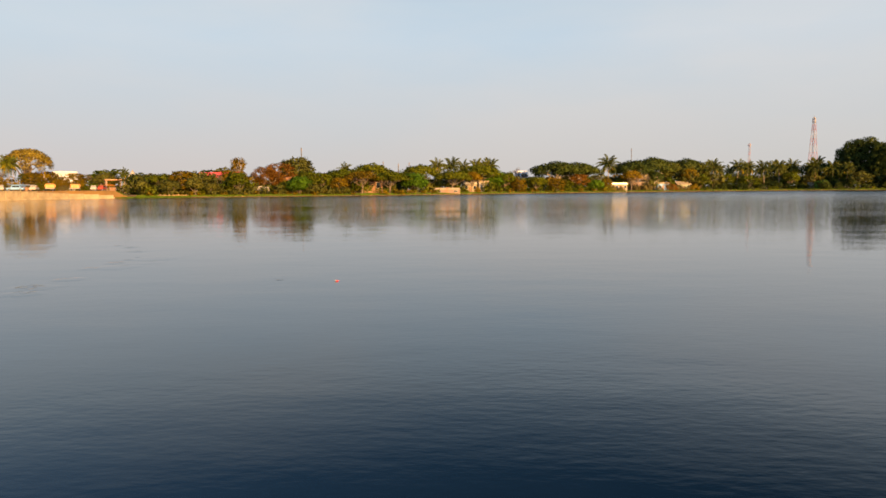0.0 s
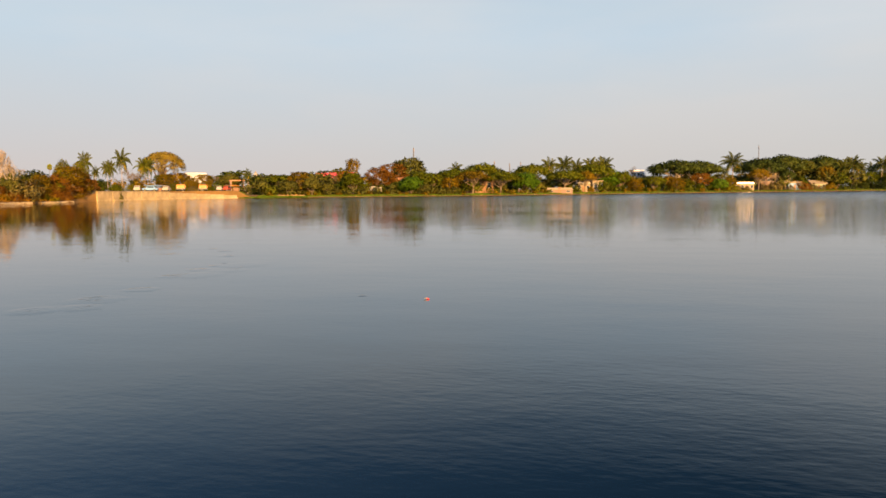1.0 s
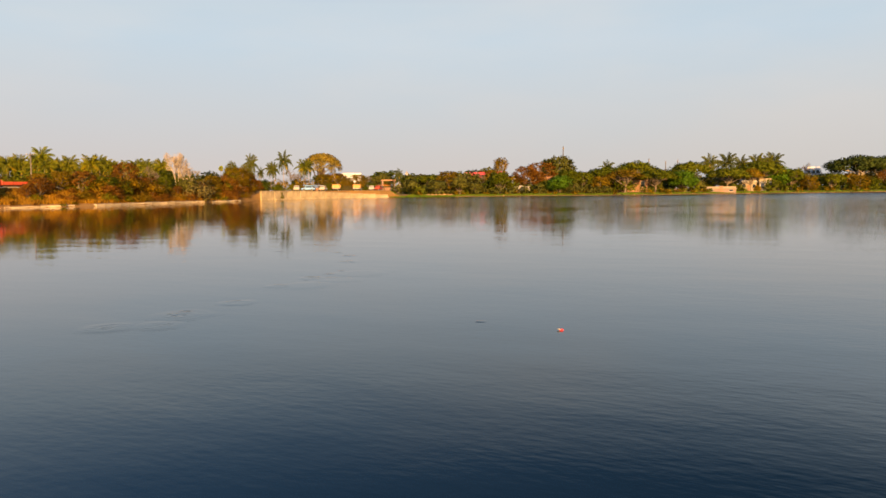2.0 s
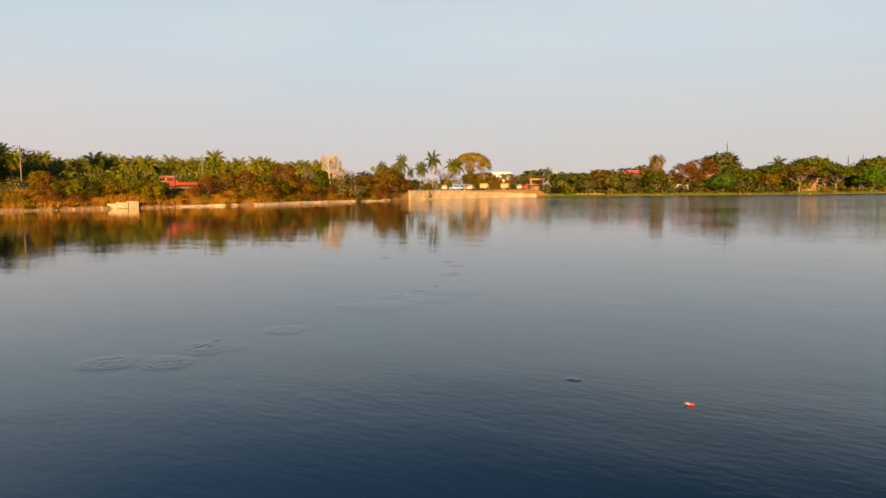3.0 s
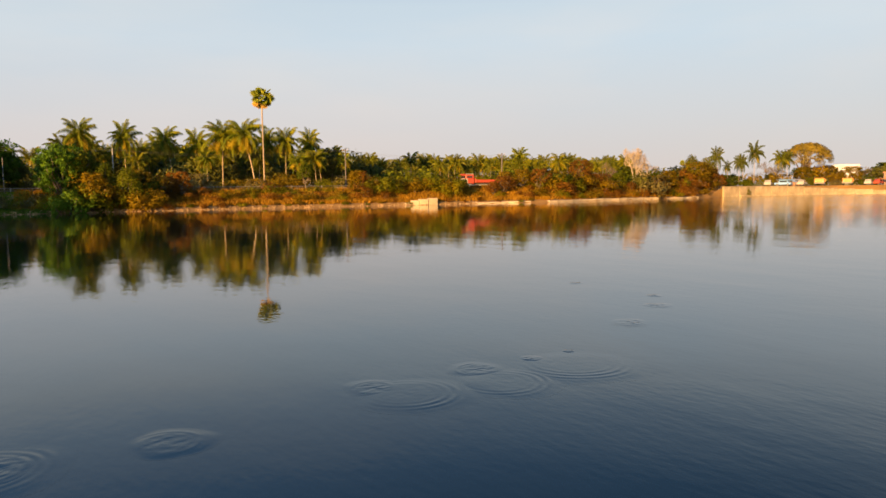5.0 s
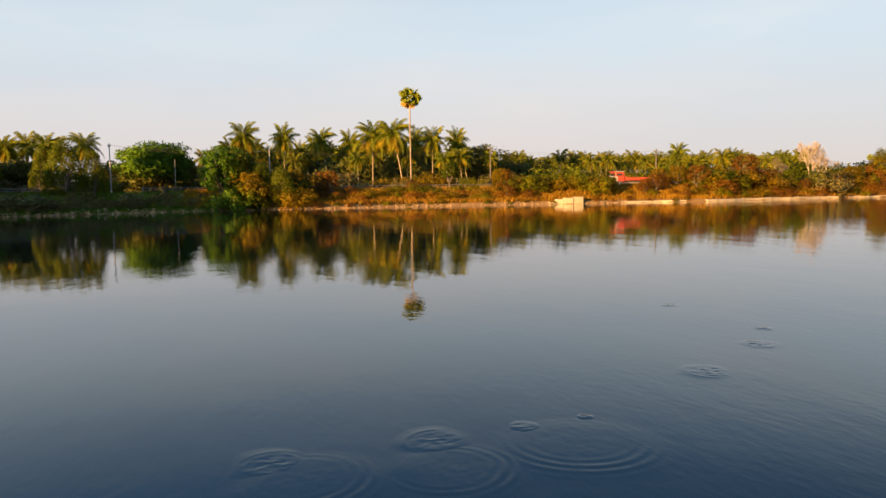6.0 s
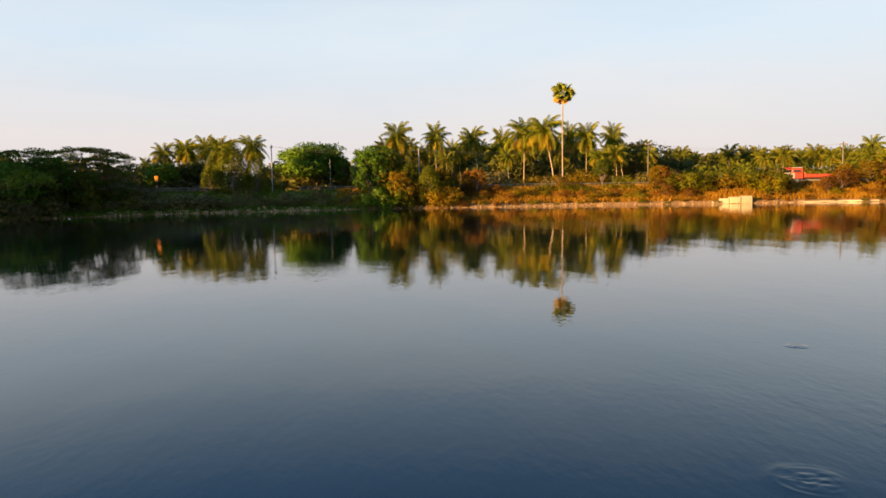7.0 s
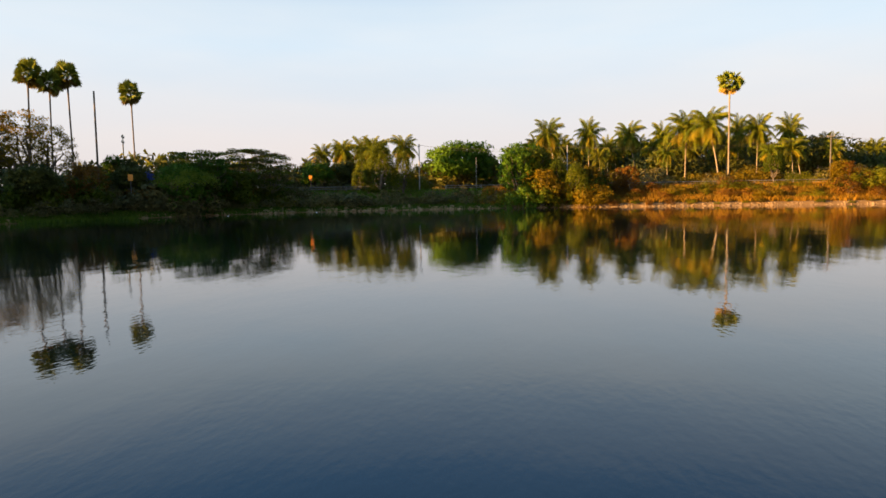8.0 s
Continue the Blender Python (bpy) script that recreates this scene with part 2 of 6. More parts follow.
# dark foliage, whose tone also stands for shade in grove and south bank
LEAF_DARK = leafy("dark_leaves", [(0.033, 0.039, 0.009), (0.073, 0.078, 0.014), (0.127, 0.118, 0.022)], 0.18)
# leaf colour lifted and warmed to lighten the shade on the south bank
LEAF_LIFTED = leafy("shade_lifted_leaves", [(0.076, 0.062, 0.024), (0.128, 0.106, 0.034), (0.185, 0.156, 0.046)], 0.2)
# shade of the far right shore is put into this darker leaf colour
LEAF_SHADED = leafy("shade_toned_leaves", [(0.013, 0.024, 0.004), (0.032, 0.048, 0.007), (0.060, 0.076, 0.012)], 0.15)
LEAF_LIME = leafy("lime_green_leaves", [(0.100, 0.140, 0.012), (0.190, 0.240, 0.020), (0.290, 0.330, 0.034)], 0.3)
LEAF_OLIVE = leafy("olive_leaves", [(0.081, 0.064, 0.005), (0.179, 0.120, 0.007), (0.283, 0.172, 0.011)])
LEAF_RUST = leafy("rusty_dry_leaves", [(0.106, 0.051, 0.007), (0.185, 0.081, 0.011), (0.259, 0.119, 0.018)])
LEAF_GOLD = leafy("golden_brown_leaves", [(0.181, 0.148, 0.025), (0.314, 0.234, 0.040), (0.446, 0.324, 0.065)])
FROND = leafy("coconut_fronds", [(0.033, 0.055, 0.004), (0.106, 0.132, 0.009), (0.263, 0.242, 0.015)], 0.22, 0.5)
FROND_FAR = leafy("plantation_fronds", [(0.028, 0.041, 0.004), (0.079, 0.089, 0.006), (0.161, 0.146, 0.010)], 0.22, 0.5)
# frond colour darkened to carry the shade on the far shore palms
FROND_SHADED = leafy("shade_toned_fronds", [(0.016, 0.024, 0.005), (0.044, 0.054, 0.008), (0.095, 0.098, 0.012)], 0.15, 0.5)
FROND_DRY = leafy("dry_fronds", [(0.165, 0.120, 0.018), (0.290, 0.205, 0.030), (0.390, 0.285, 0.055)], 0.2)
FROND_GOLD = leafy("yellowing_fronds", [(0.109, 0.101, 0.009), (0.247, 0.190, 0.016), (0.391, 0.270, 0.029)], 0.22, 0.5)
FAN = leafy("fan_leaves", [(0.053, 0.077, 0.011), (0.120, 0.147, 0.015), (0.225, 0.224, 0.024)], 0.15, 0.45)
# dry fans again, their colour dulled for the shaded palmyras
FAN_SHADED = leafy("shade_toned_dry_fan_leaves", [(0.075, 0.050, 0.014), (0.140, 0.095, 0.022), (0.220, 0.150, 0.035)], 0.15)
FAN_DRY = leafy("dry_fan_leaves", [(0.180, 0.112, 0.022), (0.310, 0.195, 0.038), (0.420, 0.280, 0.065)], 0.15)
GRASS = leafy("bank_grass_blades", [(0.103, 0.060, 0.006), (0.190, 0.096, 0.008), (0.300, 0.151, 0.014)], 0.25)
GRASS_GREEN = leafy("wet_green_grass", [(0.030, 0.062, 0.005), (0.066, 0.110, 0.008), (0.115, 0.155, 0.014)], 0.25)
WHITE_PAINT = paint("white_wall_paint", (0.28, 0.265, 0.24), 0.7)
CREAM_PAINT = paint("cream_wall_paint", (0.22, 0.175, 0.12), 0.75)
PINK_PAINT = paint("faded_pink_paint", (0.18, 0.115, 0.09), 0.75)
BLUE_PAINT = paint("pale_blue_paint", (0.14, 0.27, 0.46), 0.7)
GREEN_PAINT = paint("pale_green_paint", (0.17, 0.20, 0.13), 0.7)
BRIGHT_GREEN = paint("bright_green_sheet", (0.16, 0.40, 0.03), 0.6)
RED_PAINT = paint("red_truck_paint", (0.29, 0.044, 0.02), 0.45)
RED_ROOF = paint("red_sheet_roof", (0.60, 0.07, 0.06), 0.6)
ORANGE_PAINT = paint("orange_paint", (0.80, 0.28, 0.02), 0.5)
YELLOW_PAINT = paint("yellow_machine_paint", (0.36, 0.125, 0.004), 0.5)
HALL_WHITE = paint("bright_white_limewash", (0.50, 0.51, 0.54), 0.7)
TILE_ROOF = surface("old_tile_roof", (0.17, 0.08, 0.045), (0.36, 0.19, 0.11), 1.2, 0.9, 0.4, 9.0)
BROWN_WALL = surface("brown_brick_wall", (0.13, 0.07, 0.042), (0.23, 0.13, 0.08), 0.7, 0.9, 0.3, 12.0)
TIN = surface("dull_tin", (0.25, 0.25, 0.25), (0.52, 0.51, 0.5), 0.7, 0.5, 0.1, 9.0, 0.6)
STEEL = surface("galvanised_steel", (0.075, 0.070, 0.064), (0.17, 0.16, 0.145), 1.0, 0.6, 0.1, 9.0, 0.3)
RUST_STEEL = surface("dark_steel", (0.05, 0.045, 0.04), (0.12, 0.105, 0.09), 1.0, 0.7, 0.1, 9.0, 0.3)
# red paint paled in its colour to suggest haze over the distance
TOWER_RED = paint("haze_paled_tower_red", (0.30, 0.11, 0.10), 0.6)
TOWER_WHITE = paint("tower_white", (0.30, 0.25, 0.24), 0.6)
RUBBER = surface("rubber", (0.012, 0.012, 0.012), (0.03, 0.03, 0.03), 3.0, 0.9, 0.2)
GLASS, _n, _l, _p = base_material("dark_window_glass")
_p.inputs["Base Color"].default_value, _p.inputs["Roughness"].default_value = (0.015, 0.02, 0.025, 1), 0.08
DEBRIS_RED = paint("red_plastic", (0.72, 0.05, 0.05), 0.35)


# ---- small builders ----
def mesh_of(name, bm, material):
    me = bpy.data.meshes.new(name)
    bm.normal_update()
    bm.to_mesh(me)
    bm.free()
    me.materials.append(material)
    return me


def mesh_raw(name, verts, faces, material, smooth=False, normals=None):
    me = bpy.data.meshes.new(name)
    me.from_pydata([tuple(v) for v in verts], [], [tuple(int(i) for i in f) for f in faces])
    me.materials.append(material)
    if smooth:
        me.polygons.foreach_set("use_smooth", [True] * len(me.polygons))
    me.update()
    if normals is not None:
        me.normals_split_custom_set_from_vertices(normals)
    return me


def part(name, bm, material, parent, label=""):
    ob = new(name, bm if isinstance(bm, bpy.types.Mesh) else mesh_of(name, bm, material))
    ob.parent = parent
    if label:
        tagged(ob, label)
    return ob


def thing(name, label, category, group="", kind=""):
    return tagged(new(name), label, category, group, kind)


def box_into(bm, lo, hi, bevel=0.0, turn=None):
    """An upright box between two corners, bevelled, into bm."""
    made = bmesh.ops.create_cube(bm, size=1.0)["verts"]
    for v in made:
        v.co = Vector(tuple(lo[i] + (v.co[i] + 0.5) * (hi[i] - lo[i]) for i in range(3)))
        if turn is not None:
            v.co = turn @ v.co
    if bevel:
        edges = list({e for v in made for e in v.link_edges})
        bmesh.ops.bevel(bm, geom=edges, offset=bevel, segments=1, affect="EDGES")
    return bm


def box(lo, hi, bevel=0.0):
    return box_into(bmesh.new(), lo, hi, bevel)


def tube(points, radii, sides=7):
    """Vertices and faces of a round tapered tube along points."""
    pts = [Vector(p) for p in points]
    verts, faces = [], []
    for i, p in enumerate(pts):
        d = (pts[min(i + 1, len(pts) - 1)] - pts[max(i - 1, 0)]).normalized()
        u = d.orthogonal().normalized() if i == 0 else (u - d * u.dot(d)).normalized()
        w = d.cross(u)
        for k in range(sides):
            a = 2 * math.pi * k / sides
            verts.append(p + (u * math.cos(a) + w * math.sin(a)) * radii[i])
    for i in range(len(pts) - 1):
        for k in range(sides):
            a, b = i * sides + k, i * sides + (k + 1) % sides
            faces.append((a, b, b + sides, a + sides))
    faces.append(tuple(range((len(pts) - 1) * sides, len(pts) * sides)))
    return verts, faces


def merged(name, pieces, material, smooth=True):
    verts, faces = [], []
    for v, f in pieces:
        off = len(verts)
        verts += v
        faces += [tuple(i + off for i in q) for q in f]
    return mesh_raw(name, verts, faces, material, smooth)


def rod(bm, a, b, r, sides=6):
    a, b = Vector(a), Vector(b)
    m = Matrix.Translation((a + b) / 2) @ (b - a).to_track_quat("Z", "Y").to_matrix().to_4x4()
    bmesh.ops.create_cone(bm, cap_ends=True, segments=sides, radius1=r, radius2=r, depth=(b - a).length, matrix=m)


# ---- the lie of the land: the shore seen from a point in the lake ----
MID = Vector((-3.0, 10.0, 0.0))
SHORE_TURN = [-180, -160, -135, -105, -80, -60, -45, -32.8, -27.2, -21.5, -15.2, -10.9, -6.2, -1.5, 5.7, 12.7, 19.5, 25,
              29.6, 33.3, 36, 38, 42.8, 48.3, 52.6, 57, 62.9, 70, 77, 86, 94, 100.6, 106.5, 110.2, 114, 117, 120.5, 130, 145, 160, 180]
SHORE_FAR = [75, 90, 110, 180, 280, 400, 390, 385, 390, 355, 312, 280, 258, 239, 215, 213, 212, 209,
             197, 181, 170, 157, 140, 122, 119, 113, 109, 105, 101, 99, 94, 91, 85, 80, 77, 73, 70, 66, 62, 66, 75]


def shore(turn):
    turn = (turn + 180) % 360 - 180
    r = float(np.interp(turn, SHORE_TURN, SHORE_FAR))
    return r * (1 + 0.006 * noise.noise(Vector((turn * 0.9, 3.1, 0))) + 0.004 * noise.noise(Vector((turn * 3.3, 8.1, 0))))


def polar(x, y):
    dx, dy = x - MID.x, y - MID.y
    return math.degrees(math.atan2(-dx, dy)), math.hypot(dx, dy)


def spot(turn, inland):
    """A place so many degrees to the left of north from the lake's middle, so many metres inland of the water's edge."""
    r, a = shore(turn) + inland, radians(turn)
    return MID.x - math.sin(a) * r, MID.y + math.cos(a) * r


BANK_S = [-40, -6, -1.0, 0.0, 0.8, 3, 8, 9.5, 17, 20, 40, 300, 5000]
BANK_Z = [-2.5, -0.9, -0.25, 0.02, 0.35, 0.8, 2.4, 2.6, 2.6, 2.4, 2.3, 2.3, 2.3]
FLAT_S = [-40, -6, -1.0, 0.0, 1.0, 4, 12, 40, 300, 5000]
FLAT_Z = [-2.5, -0.9, -0.2, 0.02, 0.18, 0.35, 0.7, 1.2, 1.8, 1.8]
WALL_S = [-40, -6, -1.0, 0.0, 0.9, 1.0, 40, 300, 5000]
WALL_Z = [-2.5, -0.9, -0.4, -0.05, 0.1, 2.2, 2.3, 2.3, 2.3]


def land(turn, s):
    turn = (turn + 180) % 360 - 180
    bank = float(np.interp(turn, [34, 38, 150, 175], [0, 1, 1, 0]))
    ghat = float(np.interp(turn, [24.6, 25.6, 35.9, 37.3], [0, 1, 1, 0]))
    z = (1 - bank) * float(np.interp(s, FLAT_S, FLAT_Z)) + bank * float(np.interp(s, BANK_S, BANK_Z))
    z = (1 - ghat) * z + ghat * float(np.interp(s, WALL_S, WALL_Z))
    if s > 1:
        x, y = spot(turn, s)
        z += 0.16 * min(1, s / 6) * noise.noise(Vector((x * 0.13, y * 0.13, 0))) * (0 if ghat > 0.5 else 1)
        if 9.3 < s < 17.2 and bank > 0.5:
            z = 2.6
    return z


def ground_z(x, y):
    t, r = polar(x, y)
    return land(t, r - shore(t))


def build_ground():
    steps = [-40, -15, -6, -2, -1, -0.4, 0, 0.4, 0.8, 1.0, 1.2, 2, 3, 4.5, 6, 8, 9.5, 12, 17, 20, 28, 40, 60, 90, 140, 220, 400, 900, 2200, 4600]
    n = 720
    verts, faces = [], []
    for i in range(n):
        t = -180 + 360 * i / n
        for s in steps:
            x, y = spot(t, s)
            verts.append((x, y, land(t, s)))
    k = len(steps)
    for i in range(n):
        j = (i + 1) % n
        for q in range(k - 1):
            faces.append((i * k + q, j * k + q, j * k + q + 1, i * k + q + 1))
    faces.append(tuple(i * k for i in range(n)))
    ob = new("ground", mesh_raw("ground", verts, faces, GROUND, True))
    return tagged(ob, "dry earth and rough grass sloping up from the lake", "ground", kind="structure")


def build_water():
    n = 180
    verts = [(MID.x, MID.y, 0.0)]
    rings = [20, 60, 120, 240, 480, 760]
    for r in rings:
        for i in range(n):
            a = 2 * math.pi * i / n
            verts.append((MID.x + r * math.cos(a), MID.y + r * math.sin(a), 0.0))
    faces = [(0, 1 + i, 1 + (i + 1) % n) for i in range(n)]
    for q in range(len(rings) - 1):
        for i in range(n):
            a, b = 1 + q * n + i, 1 + q * n + (i + 1) % n
            faces.append((a, a + n, b + n, b))
    ob = new("water", mesh_raw("water", verts, faces, WATER))
    return tagged(ob, "calm dark lake water with light wind ripples", "water", kind="structure")


build_ground()
build_water()


# ---- plants ----
def leaf_cloud(rng, centres, radii, per, size, flat=1.0, long=1.9):
    """Many small leaf blades in clumps, wound outwards, normals bent to shade each clump as a round: vertices, faces
    and shading normals.
    """
    verts, faces, normals = [], [], []
    mid = np.mean(np.array(centres), axis=0)
    for c, r in zip(centres, radii):
        k = max(6, int(per * (r[0] * r[1] * r[2]) ** (2 / 3)))
        d = rng.normal(size=(k, 3))
        d /= np.linalg.norm(d, axis=1)[:, None]
        p = np.array(c) + d * np.array(r) * (rng.uniform(0.45, 1.06, size=(k, 1)))
        u = rng.normal(size=(k, 3)) * np.array((1, 1, flat))
        u /= np.linalg.norm(u, axis=1)[:, None]
        w = np.cross(u, rng.normal(size=(k, 3)))
        w /= np.linalg.norm(w, axis=1)[:, None]
        h = size * rng.uniform(0.6, 1.3, size=(k, 1))
        out = d / np.array(r)
        out /= np.linalg.norm(out, axis=1)[:, None]
        whole = np.array(c) - mid
        out = out + 0.5 * whole / (np.linalg.norm(whole) + 1e-6) + 0.35 * rng.normal(size=(k, 3)) + np.array((0, 0, 0.15))
        out /= np.linalg.norm(out, axis=1)[:, None]
        a, b, e = p - u * h * long / 2 + w * h * 0.30, p - u * h * long / 2 * 0.7 - w * h * 0.42, p + u * h * long / 2
        turn = (np.cross(b - a, e - a) * out).sum(axis=1) < 0
        a[turn], b[turn] = b[turn].copy(), a[turn].copy()
        off = len(verts)
        verts += np.stack([a, b, e], axis=1).reshape(-1, 3).tolist()
        normals += np.repeat(out, 3, axis=0).tolist()
        faces += [(off + 3 * i, off + 3 * i + 1, off + 3 * i + 2) for i in range(k)]
    return verts, faces, normals


def crooked(rng, a, b, n=4, wob=0.08):
    a, b = Vector(a), Vector(b)
    length = (b - a).length
    out = []
    for i in range(n + 1):
        f = i / n
        p = a.lerp(b, f)
        if 0 < i < n:
            p += Vector(rng.normal(size=3)) * wob * length
        p.z += length * 0.10 * math.sin(math.pi * f)
        out.append(p)
    return out


def tree_model(name, label, leaf_mat, seed, shape="round", height=10.0, spread=8.0, fork=0.3, clumps=34, per=60, leaf=0.34, bark=None, twigs=0):
    """A broad-leaved tree: a tapered trunk with limbs, and a crown of leaf clumps with gaps."""
    rng = np.random.default_rng(seed)
    ob = thing(name, label, "tree" if name != "shrub" else "shrub")
    base, top = fork * height, height
    centres, radii = [], []
    for i in range(clumps):
        a = i * 2.39996 + rng.uniform(-0.4, 0.4)
        if shape == "umbrella":
            rr = math.sqrt((i + 0.5) / clumps)
            x, y = spread / 2 * 0.88 * rr * math.cos(a), spread / 2 * 0.88 * rr * math.sin(a)
            z = top - 0.13 * height - (rr ** 2) * 0.26 * height + rng.uniform(-0.05, 0.04) * height
            r = spread * rng.uniform(0.085, 0.14)
            radii.append((r, r, r * 0.55))
        elif shape == "dome":
            rr = math.sqrt((i + 0.5) / clumps)
            x, y = spread / 2 * 0.9 * rr * math.cos(a), spread / 2 * 0.9 * rr * math.sin(a)
            z = base + (top - base) * (0.22 + 0.70 * math.sqrt(max(0.02, 1 - rr * rr))) * rng.uniform(0.93, 1.0)
            r = spread * rng.uniform(0.06, 0.10)
            radii.append((r, r, r * 0.75))
        elif shape == "bush":
            rr = math.sqrt(rng.uniform(0, 1))
            x, y = spread / 2 * 0.8 * rr * math.cos(a), spread / 2 * 0.8 * rr * math.sin(a)
            z = height * rng.uniform(0.10, 0.86) * math.sqrt(max(0.1, 1 - 0.75 * rr * rr))
            r = min(spread, height * 1.5) * rng.uniform(0.11, 0.2)
            radii.append((r, r, r * 0.85))
        elif shape == "airy":
            f = (i + 0.5) / clumps
            z01 = -0.7 + 1.6 * f
            rr = math.sqrt(max(0.05, 1 - z01 * z01)) * math.sqrt(rng.uniform(0.15, 1.0))
            x, y = spread / 2 * 0.95 * rr * math.cos(a), spread / 2 * 0.95 * rr * math.sin(a)
            half = (top - base) / 2
            z = base + half + half * 0.9 * z01
            r = spread * rng.uniform(0.045, 0.10)
            radii.append((r * 1.3, r * 1.3, r * 0.6))
        elif shape == "layered":
            tier = i % 6
            rr = math.sqrt(rng.uniform(0.06, 1.0))
            reach = spread / 2 * (0.62 + 0.38 * math.sin(math.pi * (0.25 + 0.62 * (5 - tier) / 5)))
            x, y = reach * rr * math.cos(a), reach * rr * math.sin(a)
            z = base + (top - base) * (0.06 + 0.17 * tier) - rr * rr * 0.10 * height + rng.uniform(-0.02, 0.03) * height
            r = spread * rng.uniform(0.07, 0.12)
            radii.append((r * 1.25, r * 1.25, r * 0.28))
        elif shape == "weeping":
            f = (i + 0.5) / clumps
            rr = math.sqrt(f)
            x, y = spread / 2 * 0.9 * rr * math.cos(a), spread / 2 * 0.9 * rr * math.sin(a)
            r = spread * rng.uniform(0.05, 0.09)
            fall = r * rng.uniform(2.0, 3.6)
            z = base + (top - base) * (0.90 - 0.72 * rr * rr) - fall * 0.35 + rng.uniform(-0.04, 0.03) * height
            radii.append((r, r, fall))
        elif shape == "tall":
            f = (i + 0.5) / clumps
            z = base + (top - base) * (0.05 + 0.9 * f)
            rr = (0.55 + 0.45 * math.sin(math.pi * (0.15 + 0.75 * f))) * math.sqrt(rng.uniform(0.1, 1))
            x, y = spread / 2 * 0.8 * rr * math.cos(a), spread / 2 * 0.8 * rr * math.sin(a)
            r = spread * rng.uniform(0.12, 0.2)
            radii.append((r, r, r * 0.9))
        else:
            f = (i + 0.5) / clumps
            z01 = -0.55 + 1.45 * f
            rr = math.sqrt(max(0.05, 1 - z01 * z01)) * rng.uniform(0.55, 1.0)
            x, y = spread / 2 * 0.82 * rr * math.cos(a), spread / 2 * 0.82 * rr * math.sin(a)
            half = (top - base) / 2
            z = base + half + half * 0.84 * z01 + rng.uniform(-0.05, 0.05) * height
            r = spread * rng.uniform(0.10, 0.175)
            radii.append((r, r, r * 0.8))
        centres.append((x, y, z))
    pieces = []
    if shape == "bush":
        for i in range(5):
            c = centres[i * clumps // 5]
            pieces.append(tube(crooked(rng, (rng.uniform(-0.3, 0.3), rng.uniform(-0.3, 0.3), -0.2), c), [0.09, 0.07, 0.05, 0.035, 0.02], 5))
    else:
        lean = Vector((rng.uniform(-0.06, 0.06) * height, rng.uniform(-0.06, 0.06) * height, base))
        r0 = 0.030 * height + 0.06
        pieces.append(tube([(0, 0, -0.4), (lean.x * 0.1, lean.y * 0.1, base * 0.15), lean * 0.6, lean], [r0 * 1.5, r0, r0 * 0.82, r0 * 0.72], 9))
        pick = [i for i in range(0, clumps, max(1, clumps // 12))]
        for i in pick:
            c = Vector(centres[i])
            pieces.append(tube(crooked(rng, lean * rng.uniform(0.75, 1.0), c), [r0 * 0.5, r0 * 0.4, r0 * 0.28, r0 * 0.18, r0 * 0.08], 6))
    part("stem" if shape == "bush" else "trunk", merged("trunk", pieces, bark or BARK), None, ob)
    if per:
        v, f, nn = leaf_cloud(rng, centres, radii, per, leaf, 0.45 if shape in ("umbrella", "layered") else 1.0)
        part("foliage" if shape == "bush" else "crown", mesh_raw("crown", v, f, leaf_mat, True, nn), None, ob)
    return ob


def bare_tree_model(name, label, seed, height, spread, bark):
    """A leafless tree: limbs that fork again and again down to fine twigs."""
    rng = np.random.default_rng(seed)
    ob = thing(name, label, "tree")
    limbs, twigs = [], []

    def grow(p, d, length, r, level):
        q = p + d * length
        q.x = max(-spread * 0.55, min(spread * 0.55, q.x))
        q.y = max(-spread * 0.55, min(spread * 0.55, q.y))
        (limbs if level < 3 else twigs).append(tube(crooked(rng, p, q, 2, 0.06), [r, r * 0.8, r * 0.6], 6 if level < 2 else 4 if level < 4 else 3))
        if level >= 6:
            return
        for k in range(2 if level > 4 else 3):
            nd = (d + Vector(rng.normal(size=3)) * 0.42 + Vector((0, 0, 0.10))).normalized()
            grow(q, nd, length * rng.uniform(0.62, 0.84), max(0.03, r * 0.62), level + 1)

    grow(Vector((0, 0, -0.3)), Vector((0.03, 0.02, 1)), height * 0.27, height * 0.024, 0)
    part("trunk", merged("trunk", limbs, bark), None, ob)
    part("branchwork", merged("twigs", twigs, bark), None, ob)
    return ob


